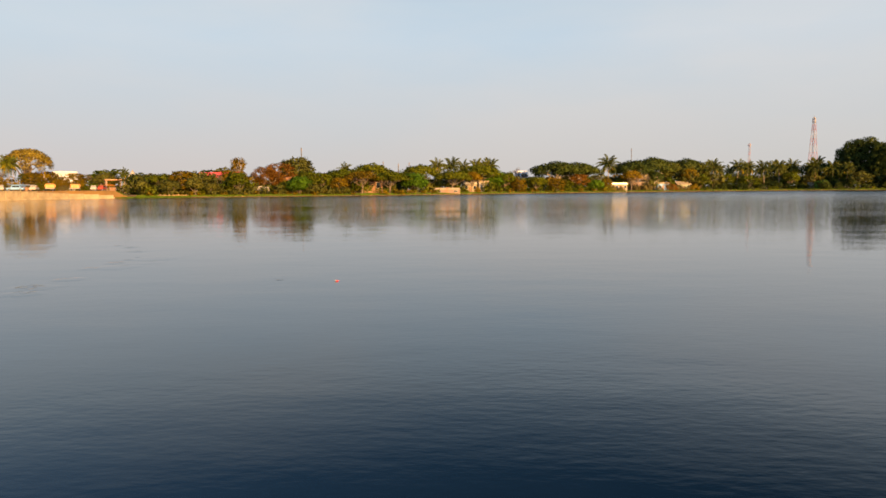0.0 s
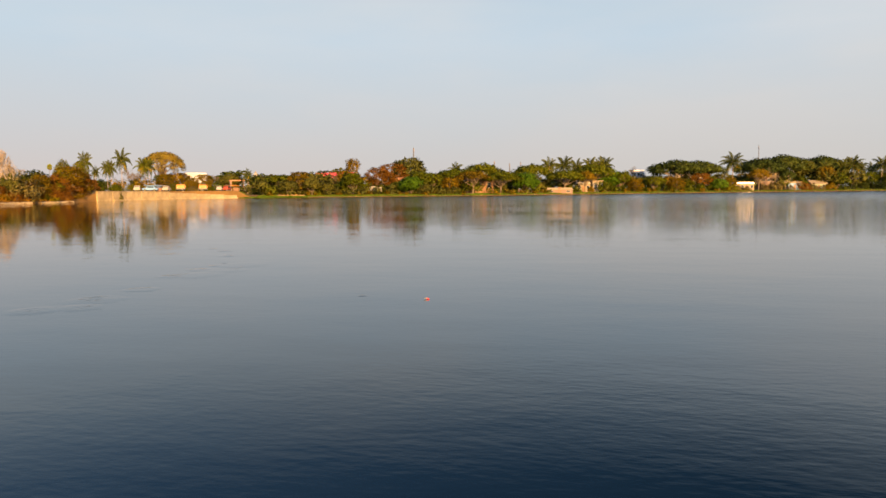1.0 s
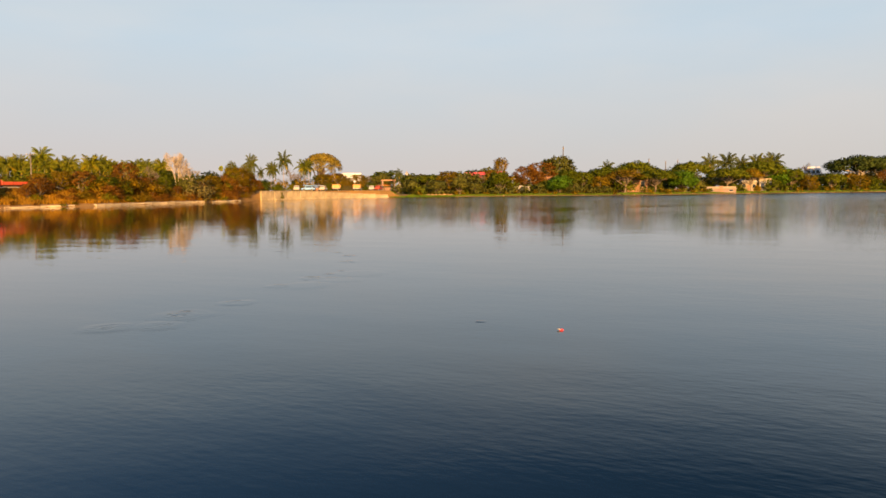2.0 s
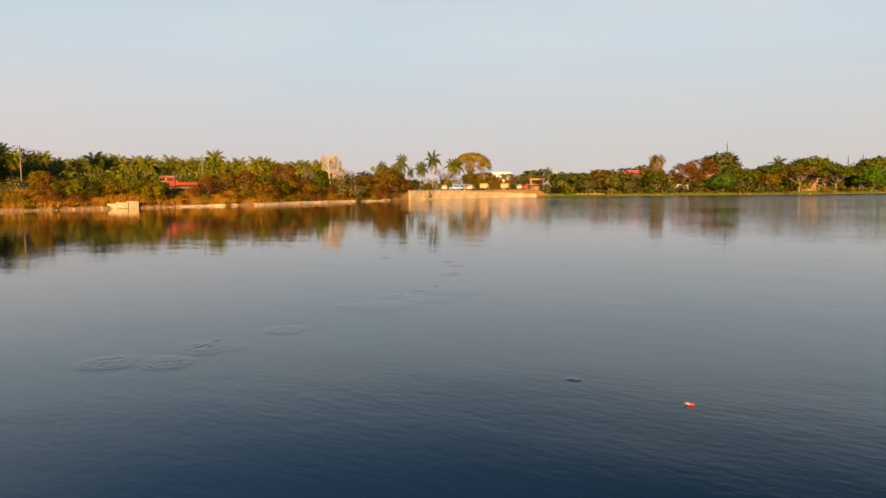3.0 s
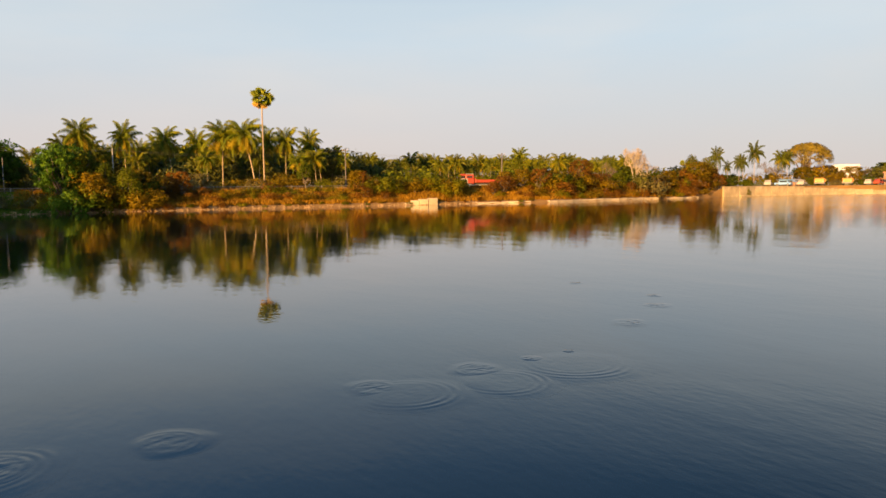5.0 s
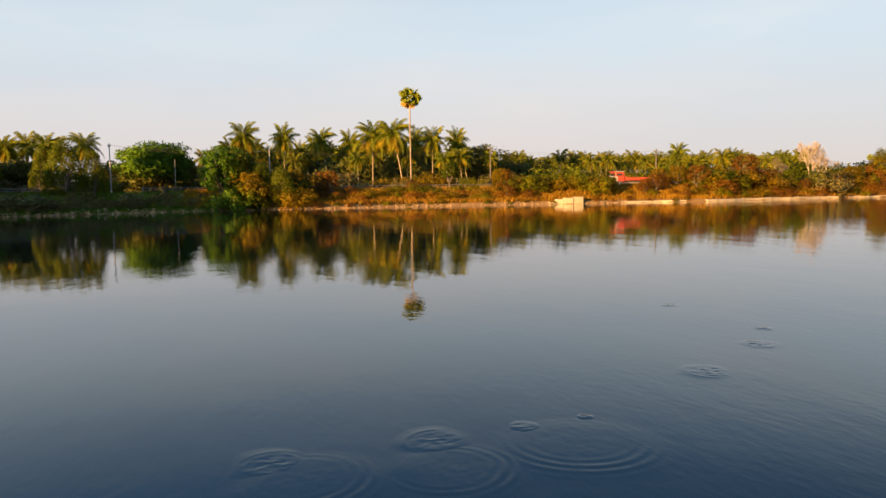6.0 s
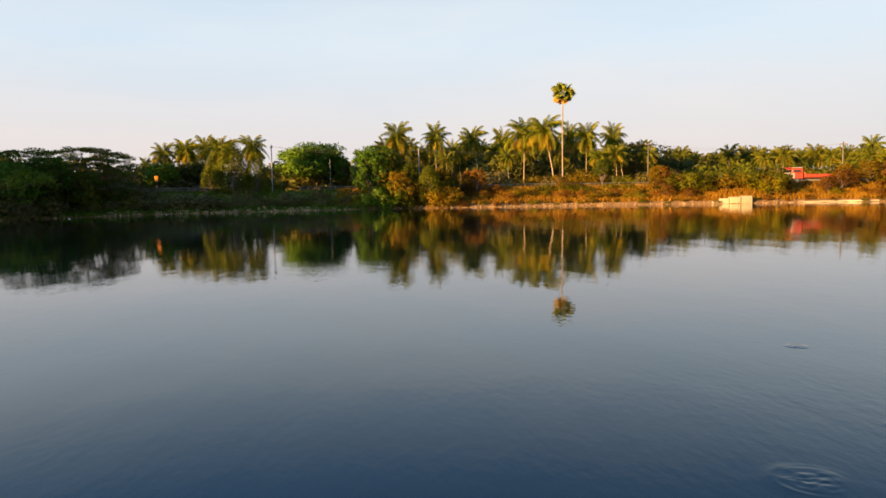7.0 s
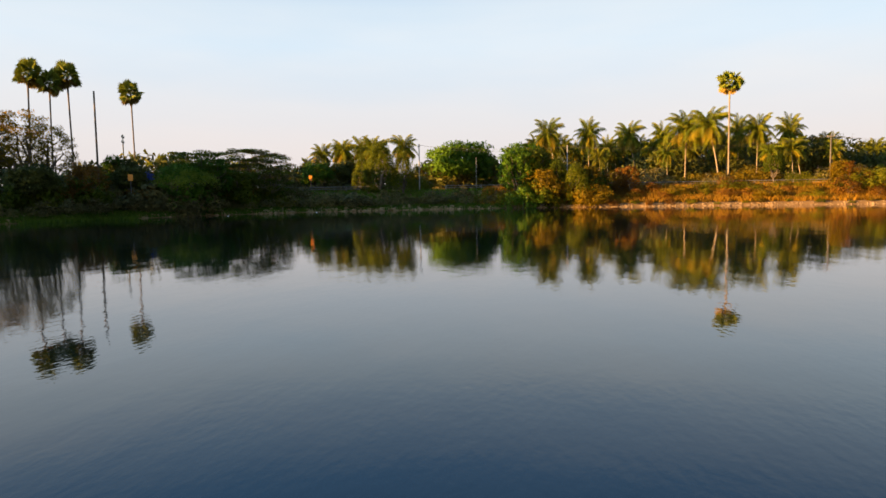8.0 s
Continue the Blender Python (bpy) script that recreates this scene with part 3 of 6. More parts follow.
def frond_mesh(name, length, droop, pairs, seed, mat, leaflet=0.62, blade=0.042, sides=4):
    """A feather palm leaf: an arching rib with two rows of hanging leaflets."""
    rng = np.random.default_rng(seed)
    rib = []
    for i in range(9):
        f = i / 8
        rib.append(Vector((length * (f - 0.18 * droop * f * f), 0, length * (0.36 * f - droop * 0.85 * f ** 2.4))))
    step = 1 if sides > 3 else 2
    v, faces = tube(rib[::step], [0.05 - 0.042 * i / 8 for i in range(0, 9, step)], sides)
    verts = [tuple(p) for p in v]
    for i in range(pairs):
        f = 0.12 + 0.87 * i / (pairs - 1)
        j = min(7, int(f * 8))
        p = rib[j].lerp(rib[j + 1], f * 8 - j)
        d = (rib[j + 1] - rib[j]).normalized()
        ll = leaflet * (0.45 + 0.9 * math.sin(math.pi * min(0.97, 0.15 + 0.70 * f)))
        for side in (-1, 1):
            out = (Vector((0, side, 0)) * 0.60 + d * 0.42 + Vector((0, 0, -0.55 - 0.7 * rng.uniform(0, 1)))).normalized()
            mid = p + out * ll * 0.55
            tip = mid + (out + Vector((0, 0, -0.7))).normalized() * ll * 0.55
            w = d * blade
            o = len(verts)
            if sides > 3:
                verts += [tuple(p - w * 0.5), tuple(p + w * 0.5), tuple(mid + w), tuple(tip), tuple(mid - w)]
                faces.append((o, o + 1, o + 2, o + 3, o + 4))
            else:
                verts += [tuple(p), tuple(mid + w), tuple(tip), tuple(mid - w)]
                faces.append((o, o + 1, o + 2, o + 3))
    return mesh_raw(name, verts, faces, mat)


def coconut_model(seed, height=12.0, bend=0.9, fronds=30, gold=10, dry=5, full=True, label="", leaf=None):
    """A coconut palm: a slim bent trunk, a round head of arching fronds, the lower ones yellow and hanging, and nuts."""
    rng = np.random.default_rng(seed)
    ob = thing("coconut_palm", label or "coconut palm with a slim bent trunk and arching green fronds", "palm tree")
    a = rng.uniform(0, 6.28)
    pts = [Vector((math.cos(a) * bend * (i / 7) ** 1.7, math.sin(a) * bend * (i / 7) ** 1.7, -0.4 + (height - 2.5) * i / 7)) for i in range(8)]
    v, f = tube(pts, [0.22, 0.13, 0.105, 0.095, 0.09, 0.085, 0.085, 0.11], 7)
    part("trunk", mesh_raw("trunk", v, f, PALM_BARK, True), None, ob)
    head = pts[-1]
    sets = {"frond": FRONDS if full else FAR_FRONDS, "yellow_frond": GOLD_FRONDS, "dry_frond": DRY_FRONDS}
    marks = {"frond": "", "yellow_frond": "yellowing hanging frond", "dry_frond": "dry brown hanging frond"}
    pieces = []
    for i in range(fronds + gold + dry):
        kind = "frond" if i < fronds else "yellow_frond" if i < fronds + gold else "dry_frond"
        turn = i * 2.39996 + rng.uniform(-0.3, 0.3)
        if kind == "frond":
            f = i / (fronds - 1)
            lift, size = 1.28 - 2.0 * f + rng.uniform(-0.18, 0.18), rng.uniform(0.86, 1.08) * (0.92 + 0.12 * f)
        elif kind == "yellow_frond":
            lift, size = -0.45 - 0.70 * rng.uniform(0, 1), rng.uniform(0.80, 0.98)
        else:
            lift, size = -0.95 - 0.45 * rng.uniform(0, 1), rng.uniform(0.66, 0.85)
        m = Matrix.Translation(head) @ Matrix.Rotation(turn, 4, "Z") @ Matrix.Rotation(-lift, 4, "Y") @ Matrix.Rotation(rng.uniform(-0.35, 0.35), 4, "X") @ Matrix.Diagonal((size, size, size, 1))
        pool = sets[kind]
        age = f + rng.uniform(-0.2, 0.2) if kind == "frond" else rng.uniform(0, 1)
        me = pool[max(0, min(len(pool) - 1, int(len(pool) * age)))]
        if full:
            part(kind, me, None, ob, marks[kind]).matrix_basis = m
        else:
            pieces.append((kind, me, m))
    for kind, nm, mat in (("frond", "crown", leaf or FROND_FAR), ("yellow_frond", "yellow_skirt", FROND_GOLD), ("dry_frond", "dry_skirt", FROND_DRY)):
        verts, faces = [], []
        for k, me, m in pieces:
            if k == kind:
                o = len(verts)
                verts += [tuple(m @ w.co) for w in me.vertices]
                faces += [tuple(o + i for i in q.vertices) for q in me.polygons]
        if verts:
            part(nm, mesh_raw(nm, verts, faces, mat), None, ob)
    bm = bmesh.new()
    for i in range(7):
        b = i * 2.4
        bmesh.ops.create_icosphere(bm, subdivisions=1, radius=0.15, matrix=Matrix.Translation(head + Vector((0.26 * math.cos(b), 0.26 * math.sin(b), -0.25 - 0.1 * (i % 3)))))
    part("nut_bunch", bm, LEAF_OLIVE, ob)
    return ob


def fan_mesh(name, seed, mat, reach=0.95):
    """A stiff fan leaf on its stalk: a pleated disc cut into points."""
    rng = np.random.default_rng(seed)
    v, f = tube([(0, 0, 0), (0.5, 0, 0.06), (1.0, 0, 0.05)], [0.03, 0.022, 0.016], 4)
    verts, faces = [tuple(p) for p in v], list(f)
    n = 17
    c = Vector((1.0, 0, 0.05))
    for i in range(n):
        a = -2.15 + 4.3 * i / (n - 1)
        r = reach * rng.uniform(0.88, 1.08) * (1 - 0.10 * abs(a))
        d = Vector((math.cos(a), math.sin(a), 0))
        s = Vector((-math.sin(a), math.cos(a), 0))
        lift = 0.05 * (-1) ** i
        o = len(verts)
        verts += [tuple(c), tuple(c + d * r * 0.62 - s * 0.10 * reach + Vector((0, 0, lift))), tuple(c + d * r + Vector((0, 0, -0.10 * r))), tuple(c + d * r * 0.62 + s * 0.10 * reach + Vector((0, 0, -lift)))]
        faces.append((o, o + 1, o + 2, o + 3))
    return mesh_raw(name, verts, faces, mat)


def palmyra_model(seed, height=17.0, lean=0.3, dry=8, label="", bark=None, skirt=None):
    """A toddy palm: a very tall straight trunk and a round head of stiff fan leaves over a skirt of dry ones."""
    rng = np.random.default_rng(seed)
    ob = thing("palmyra_palm", label or "tall palmyra palm with a round head of fan leaves", "palm tree")
    a = rng.uniform(0, 6.28)
    head = Vector((math.cos(a) * lean, math.sin(a) * lean, height - 1.9))
    pts = [Vector((head.x * f, head.y * f, -0.4 + (head.z + 0.4) * f)) for f in (0, 0.04, 0.2, 0.5, 0.8, 1)]
    v, f = tube(pts, [0.28, 0.17, 0.125, 0.11, 0.105, 0.15], 9)
    part("trunk", mesh_raw("trunk", v, f, bark or PALM_BARK, True), None, ob)
    n = 30
    for i in range(n + dry):
        is_dry = i >= n
        z = 1 - 1.75 * (i + 0.5) / n if not is_dry else -0.55 - 0.42 * rng.uniform(0, 1)
        turn = i * 2.39996 + rng.uniform(-0.2, 0.2)
        m = Matrix.Translation(head + Vector((0, 0, 0.0 if not is_dry else -0.15))) @ Matrix.Rotation(turn, 4, "Z") @ Matrix.Rotation(-math.asin(max(-0.98, min(0.98, z))), 4, "Y") @ Matrix.Rotation(rng.uniform(-1.3, 1.3), 4, "X") @ Matrix.Diagonal((*([rng.uniform(0.74, 1.18) * (1.05 if is_dry else 1)] * 3), 1))
        fr = part("dry_fan_leaf" if is_dry else "fan_leaf", ((skirt or DRY_FANS) if is_dry else FANS)[i % 2], None, ob, ("dry brown hanging fan leaf, toned dark for shade" if skirt else "dry orange hanging fan leaf") if is_dry else "")
        fr.matrix_basis = m
    return ob


FRONDS = [frond_mesh("frond", 3.9, d, 30, 20 + i, FROND, 0.74, 0.044) for i, d in enumerate((0.55, 0.82, 1.05))]
GOLD_FRONDS = [frond_mesh("yellow_frond", 3.7, d, 24, 35 + i, FROND_GOLD, 0.80, 0.050) for i, d in enumerate((0.35, 0.6))]
DRY_FRONDS = [frond_mesh("dry_frond", 3.3, d, 16, 30 + i, FROND_DRY, 0.7) for i, d in enumerate((0.2, 0.4))]
FAR_FRONDS = [frond_mesh("far_frond", 4.0, d, 14, 24 + i, FROND_FAR, 0.9, 0.12, 3) for i, d in enumerate((0.50, 0.75, 1.0))]
FANS = [fan_mesh("fan_leaf", 40 + i, FAN) for i in range(2)]
SHADED_FANS = [fan_mesh("shaded_dry_fan_leaf", 46 + i, FAN_SHADED, 0.75) for i in range(2)]
DRY_FANS = [fan_mesh("dry_fan_leaf", 44 + i, FAN_DRY, 0.6) for i in range(2)]

KINDS = {
    "umbrella": (10, lambda: tree_model("rain_tree", "spreading rain tree with a flat green canopy on forked limbs", LEAF, 1, "umbrella", 10, 16, 0.34, 46, 36, 0.43)),
    "umbrella_olive": (10, lambda: tree_model("rain_tree", "spreading tree with a wide olive-brown canopy", LEAF_OLIVE, 2, "umbrella", 10, 15, 0.34, 42, 34, 0.38)),
    "umbrella_gold": (12, lambda: tree_model("rain_tree", "big golden-brown rain tree with a domed open canopy", LEAF_GOLD, 3, "dome", 12, 11, 0.30, 130, 170, 0.19)),
    "round": (10, lambda: tree_model("broadleaf_tree", "rounded green broadleaf tree", LEAF, 4, "round", 10, 9, 0.26, 44, 50, 0.40)),
    "round_dark": (10, lambda: tree_model("broadleaf_tree", "dense dark green rounded tree", LEAF_DARK, 5, "round", 10, 9.5, 0.2, 48, 56, 0.42)),
    "round_fresh": (9, lambda: tree_model("broadleaf_tree", "domed bright green tree with dense foliage", LEAF_FRESH, 6, "round", 9, 11, 0.12, 60, 54, 0.36)),
    "round_olive": (9, lambda: tree_model("broadleaf_tree", "olive-green tree with thinning foliage", LEAF_OLIVE, 7, "airy", 9, 8, 0.06, 110, 120, 0.26)),
    "round_rust": (9, lambda: tree_model("broadleaf_tree", "rusty brown tree in dry leaf with a pale trunk", LEAF_RUST, 8, "airy", 9, 8, 0.06, 110, 120, 0.24)),
    "tall_dark": (20, lambda: tree_model("broadleaf_tree", "tall tree with dense upright crown, leaves toned dark for shade", LEAF_SHADED, 9, "tall", 20, 11, 0.12, 60, 50, 0.5)),
    "tall_olive": (14, lambda: tree_model("broadleaf_tree", "tall olive tree with a loose upright crown", LEAF_OLIVE, 10, "tall", 14, 8, 0.15, 50, 46, 0.4)),
    "thin_olive": (12, lambda: tree_model("broadleaf_tree", "tall open tree with loose olive foliage and visible limbs", LEAF_OLIVE, 11, "airy", 12, 10, 0.20, 84, 110, 0.19)),
    "shrub": (3, lambda: tree_model("shrub", "dense green shrub on the lake bank", LEAF_BANK, 12, "bush", 3, 5, 0.1, 40, 125, 0.148)),
    "shrub_olive": (3, lambda: tree_model("shrub", "olive-green shrub on the lake bank", LEAF_OLIVE, 13, "bush", 3, 5, 0.1, 40, 125, 0.148)),
    "shrub_rust": (3, lambda: tree_model("shrub", "rusty brown dry shrub on the lake bank", LEAF_RUST, 14, "bush", 3, 5, 0.1, 40, 125, 0.148)),
    "shrub_dark": (3, lambda: tree_model("shrub", "dark green shrub, leaf tone lifted for the shaded bank", LEAF_LIFTED, 15, "bush", 3, 5, 0.1, 26, 90, 0.22)),
    "shrub_fresh": (3, lambda: tree_model("shrub", "bright green shrub on the lake bank", LEAF_FRESH, 16, "bush", 3, 5, 0.1, 26, 90, 0.22)),
    "thicket": (4, lambda: tree_model("shrub", "thick green undergrowth bush", LEAF, 71, "bush", 4, 6, 0.1, 30, 44, 0.36)),
    "thicket_olive": (4, lambda: tree_model("shrub", "thick olive-brown undergrowth bush", LEAF_OLIVE, 72, "bush", 4, 6, 0.1, 30, 44, 0.36)),
    "thicket_dark": (4, lambda: tree_model("shrub", "thick dark green undergrowth bush, leaf tone lifted for shade", LEAF_LIFTED, 73, "bush", 4, 6, 0.1, 30, 44, 0.36)),
    "layered_green": (9, lambda: tree_model("acacia_tree", "feathery dark green tree with flat layered sprays over the bank", LEAF, 86, "layered", 9, 11, 0.08, 84, 190, 0.17)),
    "layered_dark": (9, lambda: tree_model("acacia_tree", "dark spreading tree with layered feathery branches over the bank", LEAF_LIFTED, 87, "layered", 9, 11, 0.08, 84, 190, 0.17)),
    "weeping_green": (10, lambda: tree_model("broadleaf_tree", "green tree with long drooping branches hanging over the road rail", LEAF, 88, "weeping", 10, 8, 0.04, 96, 120, 0.20)),
    "spray_lime": (6, lambda: tree_model("acacia_tree", "low lime-green feathery tree arching over the shaded water", LEAF_LIME, 89, "umbrella", 6, 10, 0.40, 50, 150, 0.14)),
    "weeping_olive": (10, lambda: tree_model("broadleaf_tree", "olive-gold tree with drooping leafy branches by the water", LEAF_BANK, 90, "weeping", 10, 9, 0.04, 100, 110, 0.22)),
    "umbrella_dark": (10, lambda: tree_model("rain_tree", "spreading rain tree with a shade-toned dark canopy on pale limbs", LEAF_SHADED, 91, "umbrella", 10, 16, 0.34, 60, 60, 0.36, PALE_BARK)),
    "coco_deep": (12, lambda: coconut_model(56, 12, 0.6, 22, 2, 0, False, "dark green coconut palm on the lake shore, fronds toned for shade", FROND_SHADED)),
    "coco_deep_b": (12, lambda: coconut_model(57, 12, 0.9, 24, 0, 0, False, "dark green coconut palm on the lake shore, fronds toned for shade", FROND_SHADED)),
    "airy_rust": (10, lambda: tree_model("broadleaf_tree", "half-bare brown tree with rusty leaves on visible twigs", LEAF_RUST, 67, "airy", 10, 9, 0.14, 90, 100, 0.24)),
    "airy_fresh": (9, lambda: tree_model("broadleaf_tree", "bright green tree with loose layered foliage", LEAF_FRESH, 68, "airy", 9, 9, 0.06, 90, 110, 0.27)),
    "dome_green": (9, lambda: tree_model("broadleaf_tree", "domed bright green tree with dense foliage", LEAF_FRESH, 66, "round", 9, 11, 0.10, 76, 60, 0.32)),
    "far_round": (8, lambda: tree_model("broadleaf_tree", "distant rounded green tree", LEAF, 81, "round", 8, 9, 0.15, 26, 22, 0.6)),
    "far_dark": (8, lambda: tree_model("broadleaf_tree", "distant rounded dark green tree", LEAF_DARK, 82, "round", 8, 9, 0.12, 28, 24, 0.6)),
    "far_olive": (8, lambda: tree_model("broadleaf_tree", "distant rounded olive tree", LEAF_OLIVE, 83, "round", 8, 9, 0.15, 26, 22, 0.6)),
    "bare": (10, lambda: bare_tree_model("bare_tree", "leafless tree with fine greyish-brown twigs", 17, 10, 8, BARK)),
    "bare_pale": (10, lambda: bare_tree_model("bare_tree", "tall leafless tree with pale pinkish twigs", 18, 10, 9, PALE_BARK)),
    "coco_a": (12, lambda: coconut_model(51, 12, 0.8, 30, 8, 4)),
    "coco_b": (12, lambda: coconut_model(52, 12, 1.6, 28, 14, 5, True, "coconut palm leaning slightly with golden hanging fronds")),
    "coco_c": (12, lambda: coconut_model(53, 12, 0.3, 32, 6, 3)),
    "coco_far": (12, lambda: coconut_model(54, 12, 0.8, 22, 3, 0, False, "coconut palm in a distant plantation")),
    "coco_far_b": (12, lambda: coconut_model(55, 12, 0.4, 24, 2, 0, False, "coconut palm in a distant plantation")),
    "palmyra": (17, lambda: palmyra_model(61, 17, 0.3, 12, "tall palmyra palm toned dark for shade, with a ragged round head of fan leaves", SHADED_PALM_BARK, SHADED_FANS)),
    "palmyra_dry": (17, lambda: palmyra_model(62, 17, 0.2, 16, "tall palmyra palm with a skirt of dry orange leaves")),
}
BUILT = {}
pick = random.Random(7)


def plant(kind, x, y, top, wide=1.0, turn=None, base=None, group=""):
    """One plant of a kind at a place on the ground, as high as top (above the lake) asks."""
    z = ground_z(x, y) if base is None else base
    size = max(0.12, (top - z) / KINDS[kind][0])
    turn = pick.uniform(0, 360) if turn is None else turn
    want = Vector((size * wide, size * wide, size))
    m = pose(x, y, z - 0.05, 0, 0, turn)
    if kind not in BUILT:
        ob = BUILT[kind] = KINDS[kind][1]()
        ob.matrix_basis = m @ Matrix.Diagonal((*want, 1))
    else:
        src = BUILT[kind]
        ob = copy_thing(src, m @ Matrix.Diagonal((want.x / src.scale.x, want.y / src.scale.y, want.z / src.scale.z, 1)))
    if group:
        tagged(ob, group=group)
    return ob


def along(kinds, t0, t1, step, s0, s1, h0, h1, wide=1.0, seed=1):
    """Plants of the kinds along the shore between two turns, step metres apart, so far inland, so high over their ground."""
    rng = random.Random(seed)
    t = t0
    while (t - t1) * (1 if t1 > t0 else -1) < 0:
        x, y = spot(t + rng.uniform(-0.3, 0.3), rng.uniform(s0, s1))
        plant(rng.choice(kinds), x, y, ground_z(x, y) + rng.uniform(h0, h1), wide * rng.uniform(0.8, 1.25), rng.uniform(0, 360))
        t += math.copysign(math.degrees(step * rng.uniform(0.7, 1.3) / shore(t)), t1 - t0)


CLEAR = [(-18.8, -15.6), (-4.4, -2.6), (-1.9, 0.0), (5.0, 6.2), (13.9, 14.8)]     # house fronts open to the water


def undergrowth(material, t0, t1, step, s0, s1, h0, h1, seed, label, leaf=0.5):
    """Low thicket along a stretch of shore, too dense to tell its bushes apart, as one mesh of leaves."""
    rng, nrng = random.Random(seed), np.random.default_rng(seed)
    centres, radii = [], []
    t = t0
    while (t - t1) * (1 if t1 > t0 else -1) < 0:
        s, h = rng.uniform(s0, s1), rng.uniform(h0, h1)
        if s > 22 or not any(a < t < b for a, b in CLEAR):
            x, y = spot(t + rng.uniform(-0.3, 0.3), s)
            z = ground_z(x, y)
            for k in range(7):
                a, r = rng.uniform(0, 6.28), h * rng.uniform(0.28, 0.45)
                d = h * rng.uniform(0.1, 0.8)
                centres.append((x + d * math.cos(a), y + d * math.sin(a), z + h * rng.uniform(0.15, 0.72)))
                radii.append((r * 1.2, r * 1.2, r))
        t += math.copysign(math.degrees(step * rng.uniform(0.7, 1.3) / shore(t)), t1 - t0)
    v, f, nn = leaf_cloud(nrng, centres, radii, 26, leaf)
    return tagged(new("undergrowth", mesh_raw("undergrowth", v, f, material, True, nn)), label, "undergrowth", kind="stuff")


# the palm grove behind the road on the west bank
plant("palmyra_dry", -126.6, 51.8, 21.3)
plant("coco_b", -135.8, 24.5, 15.7, 0.84, group="coconut grove")
plant("coco_c", -137.7, 30.4, 15.2, 0.84, group="coconut grove")
plant("coco_b", -142.9, 39.4, 15.5, 0.84, group="coconut grove")
plant("coco_a", -152.3, 45.6, 15.9, 0.79, group="coconut grove")
plant("coco_b", -138.4, 47.3, 16.3, 1.14, group="coconut grove")
plant("coco_b", -130.5, 51.3, 16.2, 1.06, group="coconut grove")
plant("coco_c", -145.5, 58.2, 15.8, 0.79, group="coconut grove")
plant("coco_a", -133.6, 58.1, 14.9, 0.88, group="coconut grove")
plant("coco_c", -140.4, 65.5, 15.3, 0.79, group="coconut grove")
plant("coco_b", -127.6, 59.6, 9.8, 1.06, group="coconut grove")
plant("coco_b", -128.8, 63.7, 10.7, 1.06, group="coconut grove")
plant("coco_a", -137.4, 71.4, 10.6, 0.88, group="coconut grove")
plant("coco_c", -160.9, 39.2, 14.9, 0.79, group="coconut grove")
plant("coco_a", -148.4, 42.8, 12.2, 0.88, group="coconut grove")
plant("coco_c", -157.5, 54.6, 15.7, 0.88, group="coconut grove")
plant("coco_a", -159.6, 28.8, 13.0, 0.88, group="coconut grove")
plant("coco_a", -132.6, 43.3, 10.3, 0.88, group="coconut grove")
plant("coco_c", -151.3, 34.9, 13.0, 0.88, group="coconut grove")
plant("round_dark", -170.8, 40.4, 12.8, 1.5)
plant("round_dark", -174.7, 49.3, 14.0, 1.5)
plant("round_dark", -173.9, 59.1, 14.6, 1.5)
plant("round_dark", -175.7, 68.3, 13.1, 1.3)
plant("round_dark", -156.9, 73.6, 10.8, 1.3)
plant("shrub_olive", -124.0, 56.0, 6.0, 1.2)

GROVE = random.Random(15)
for k in range(22):
    x, y = spot(66 + 22 * (k + GROVE.uniform(-0.4, 0.4)) / 21, GROVE.uniform(44, 85))
    plant(GROVE.choice(["coco_far", "coco_far_b"]), x, y, GROVE.uniform(11.5, 15.0), 1.0, GROVE.uniform(0, 360), group="coconut grove")
for k in range(6):
    x, y = spot(65.5 + 19 * (k + GROVE.uniform(-0.5, 0.5)) / 5, GROVE.uniform(22, 42))
    plant(GROVE.choice(["coco_far", "coco_far_b"]), x, y, GROVE.uniform(7.5, 11.5), 1.05, GROVE.uniform(0, 360), group="coconut grove")
# leaf mass added to darken the grove's interior as shade would
undergrowth(LEAF_DARK, 63, 90, 2.0, 38, 70, 5.5, 9.0, 65, "undergrowth at the back of the palm grove, dark-leaved for its shade")
undergrowth(LEAF, 38, 66, 2.4, 40, 58, 3.2, 5.4, 66, "green undergrowth in front of the plantation")
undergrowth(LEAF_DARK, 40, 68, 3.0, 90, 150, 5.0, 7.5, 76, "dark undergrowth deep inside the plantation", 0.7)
along(["far_dark", "far_dark", "far_round"], 64, 90, 6.0, 60, 95, 5, 8.5, 1.4, 46)

# the shaded bank south of the grove
plant("coco_a", -129.6, -17.2, 11.5, 0.97, group="bank palms")
plant("coco_b", -136.1, -14.4, 12.8, 0.88, group="bank palms")
plant("coco_c", -138.9, -12.2, 13.2, 0.88, group="bank palms")
plant("coco_a", -128.3, -6.8, 12.0, 0.97, group="bank palms")
plant("coco_b", -125.5, -2.7, 12.5, 1.01, group="bank palms")
plant("coco_a", -135.2, -21.9, 9.4, 0.79, group="bank palms")
plant("round_olive", -111.5, -11.3, 6.9, 1.4)
plant("round_dark", -117.5, -8.3, 7.5, 1.6)
plant("weeping_green", -104.5, -0.7, 9.9, 1.0)
plant("weeping_green", -104.6, 2.6, 8.4, 0.8)
plant("dome_green", -117.3, 9.1, 10.3, 1.25)
plant("round_dark", -124.5, 12.7, 8.7, 1.0)
plant("round_olive", -131.4, 2.4, 7.8, 1.0)
plant("airy_fresh", -108.9, 19.2, 9.7, 1.0)
plant("airy_fresh", -106.9, 18.3, 7.7, 0.9)
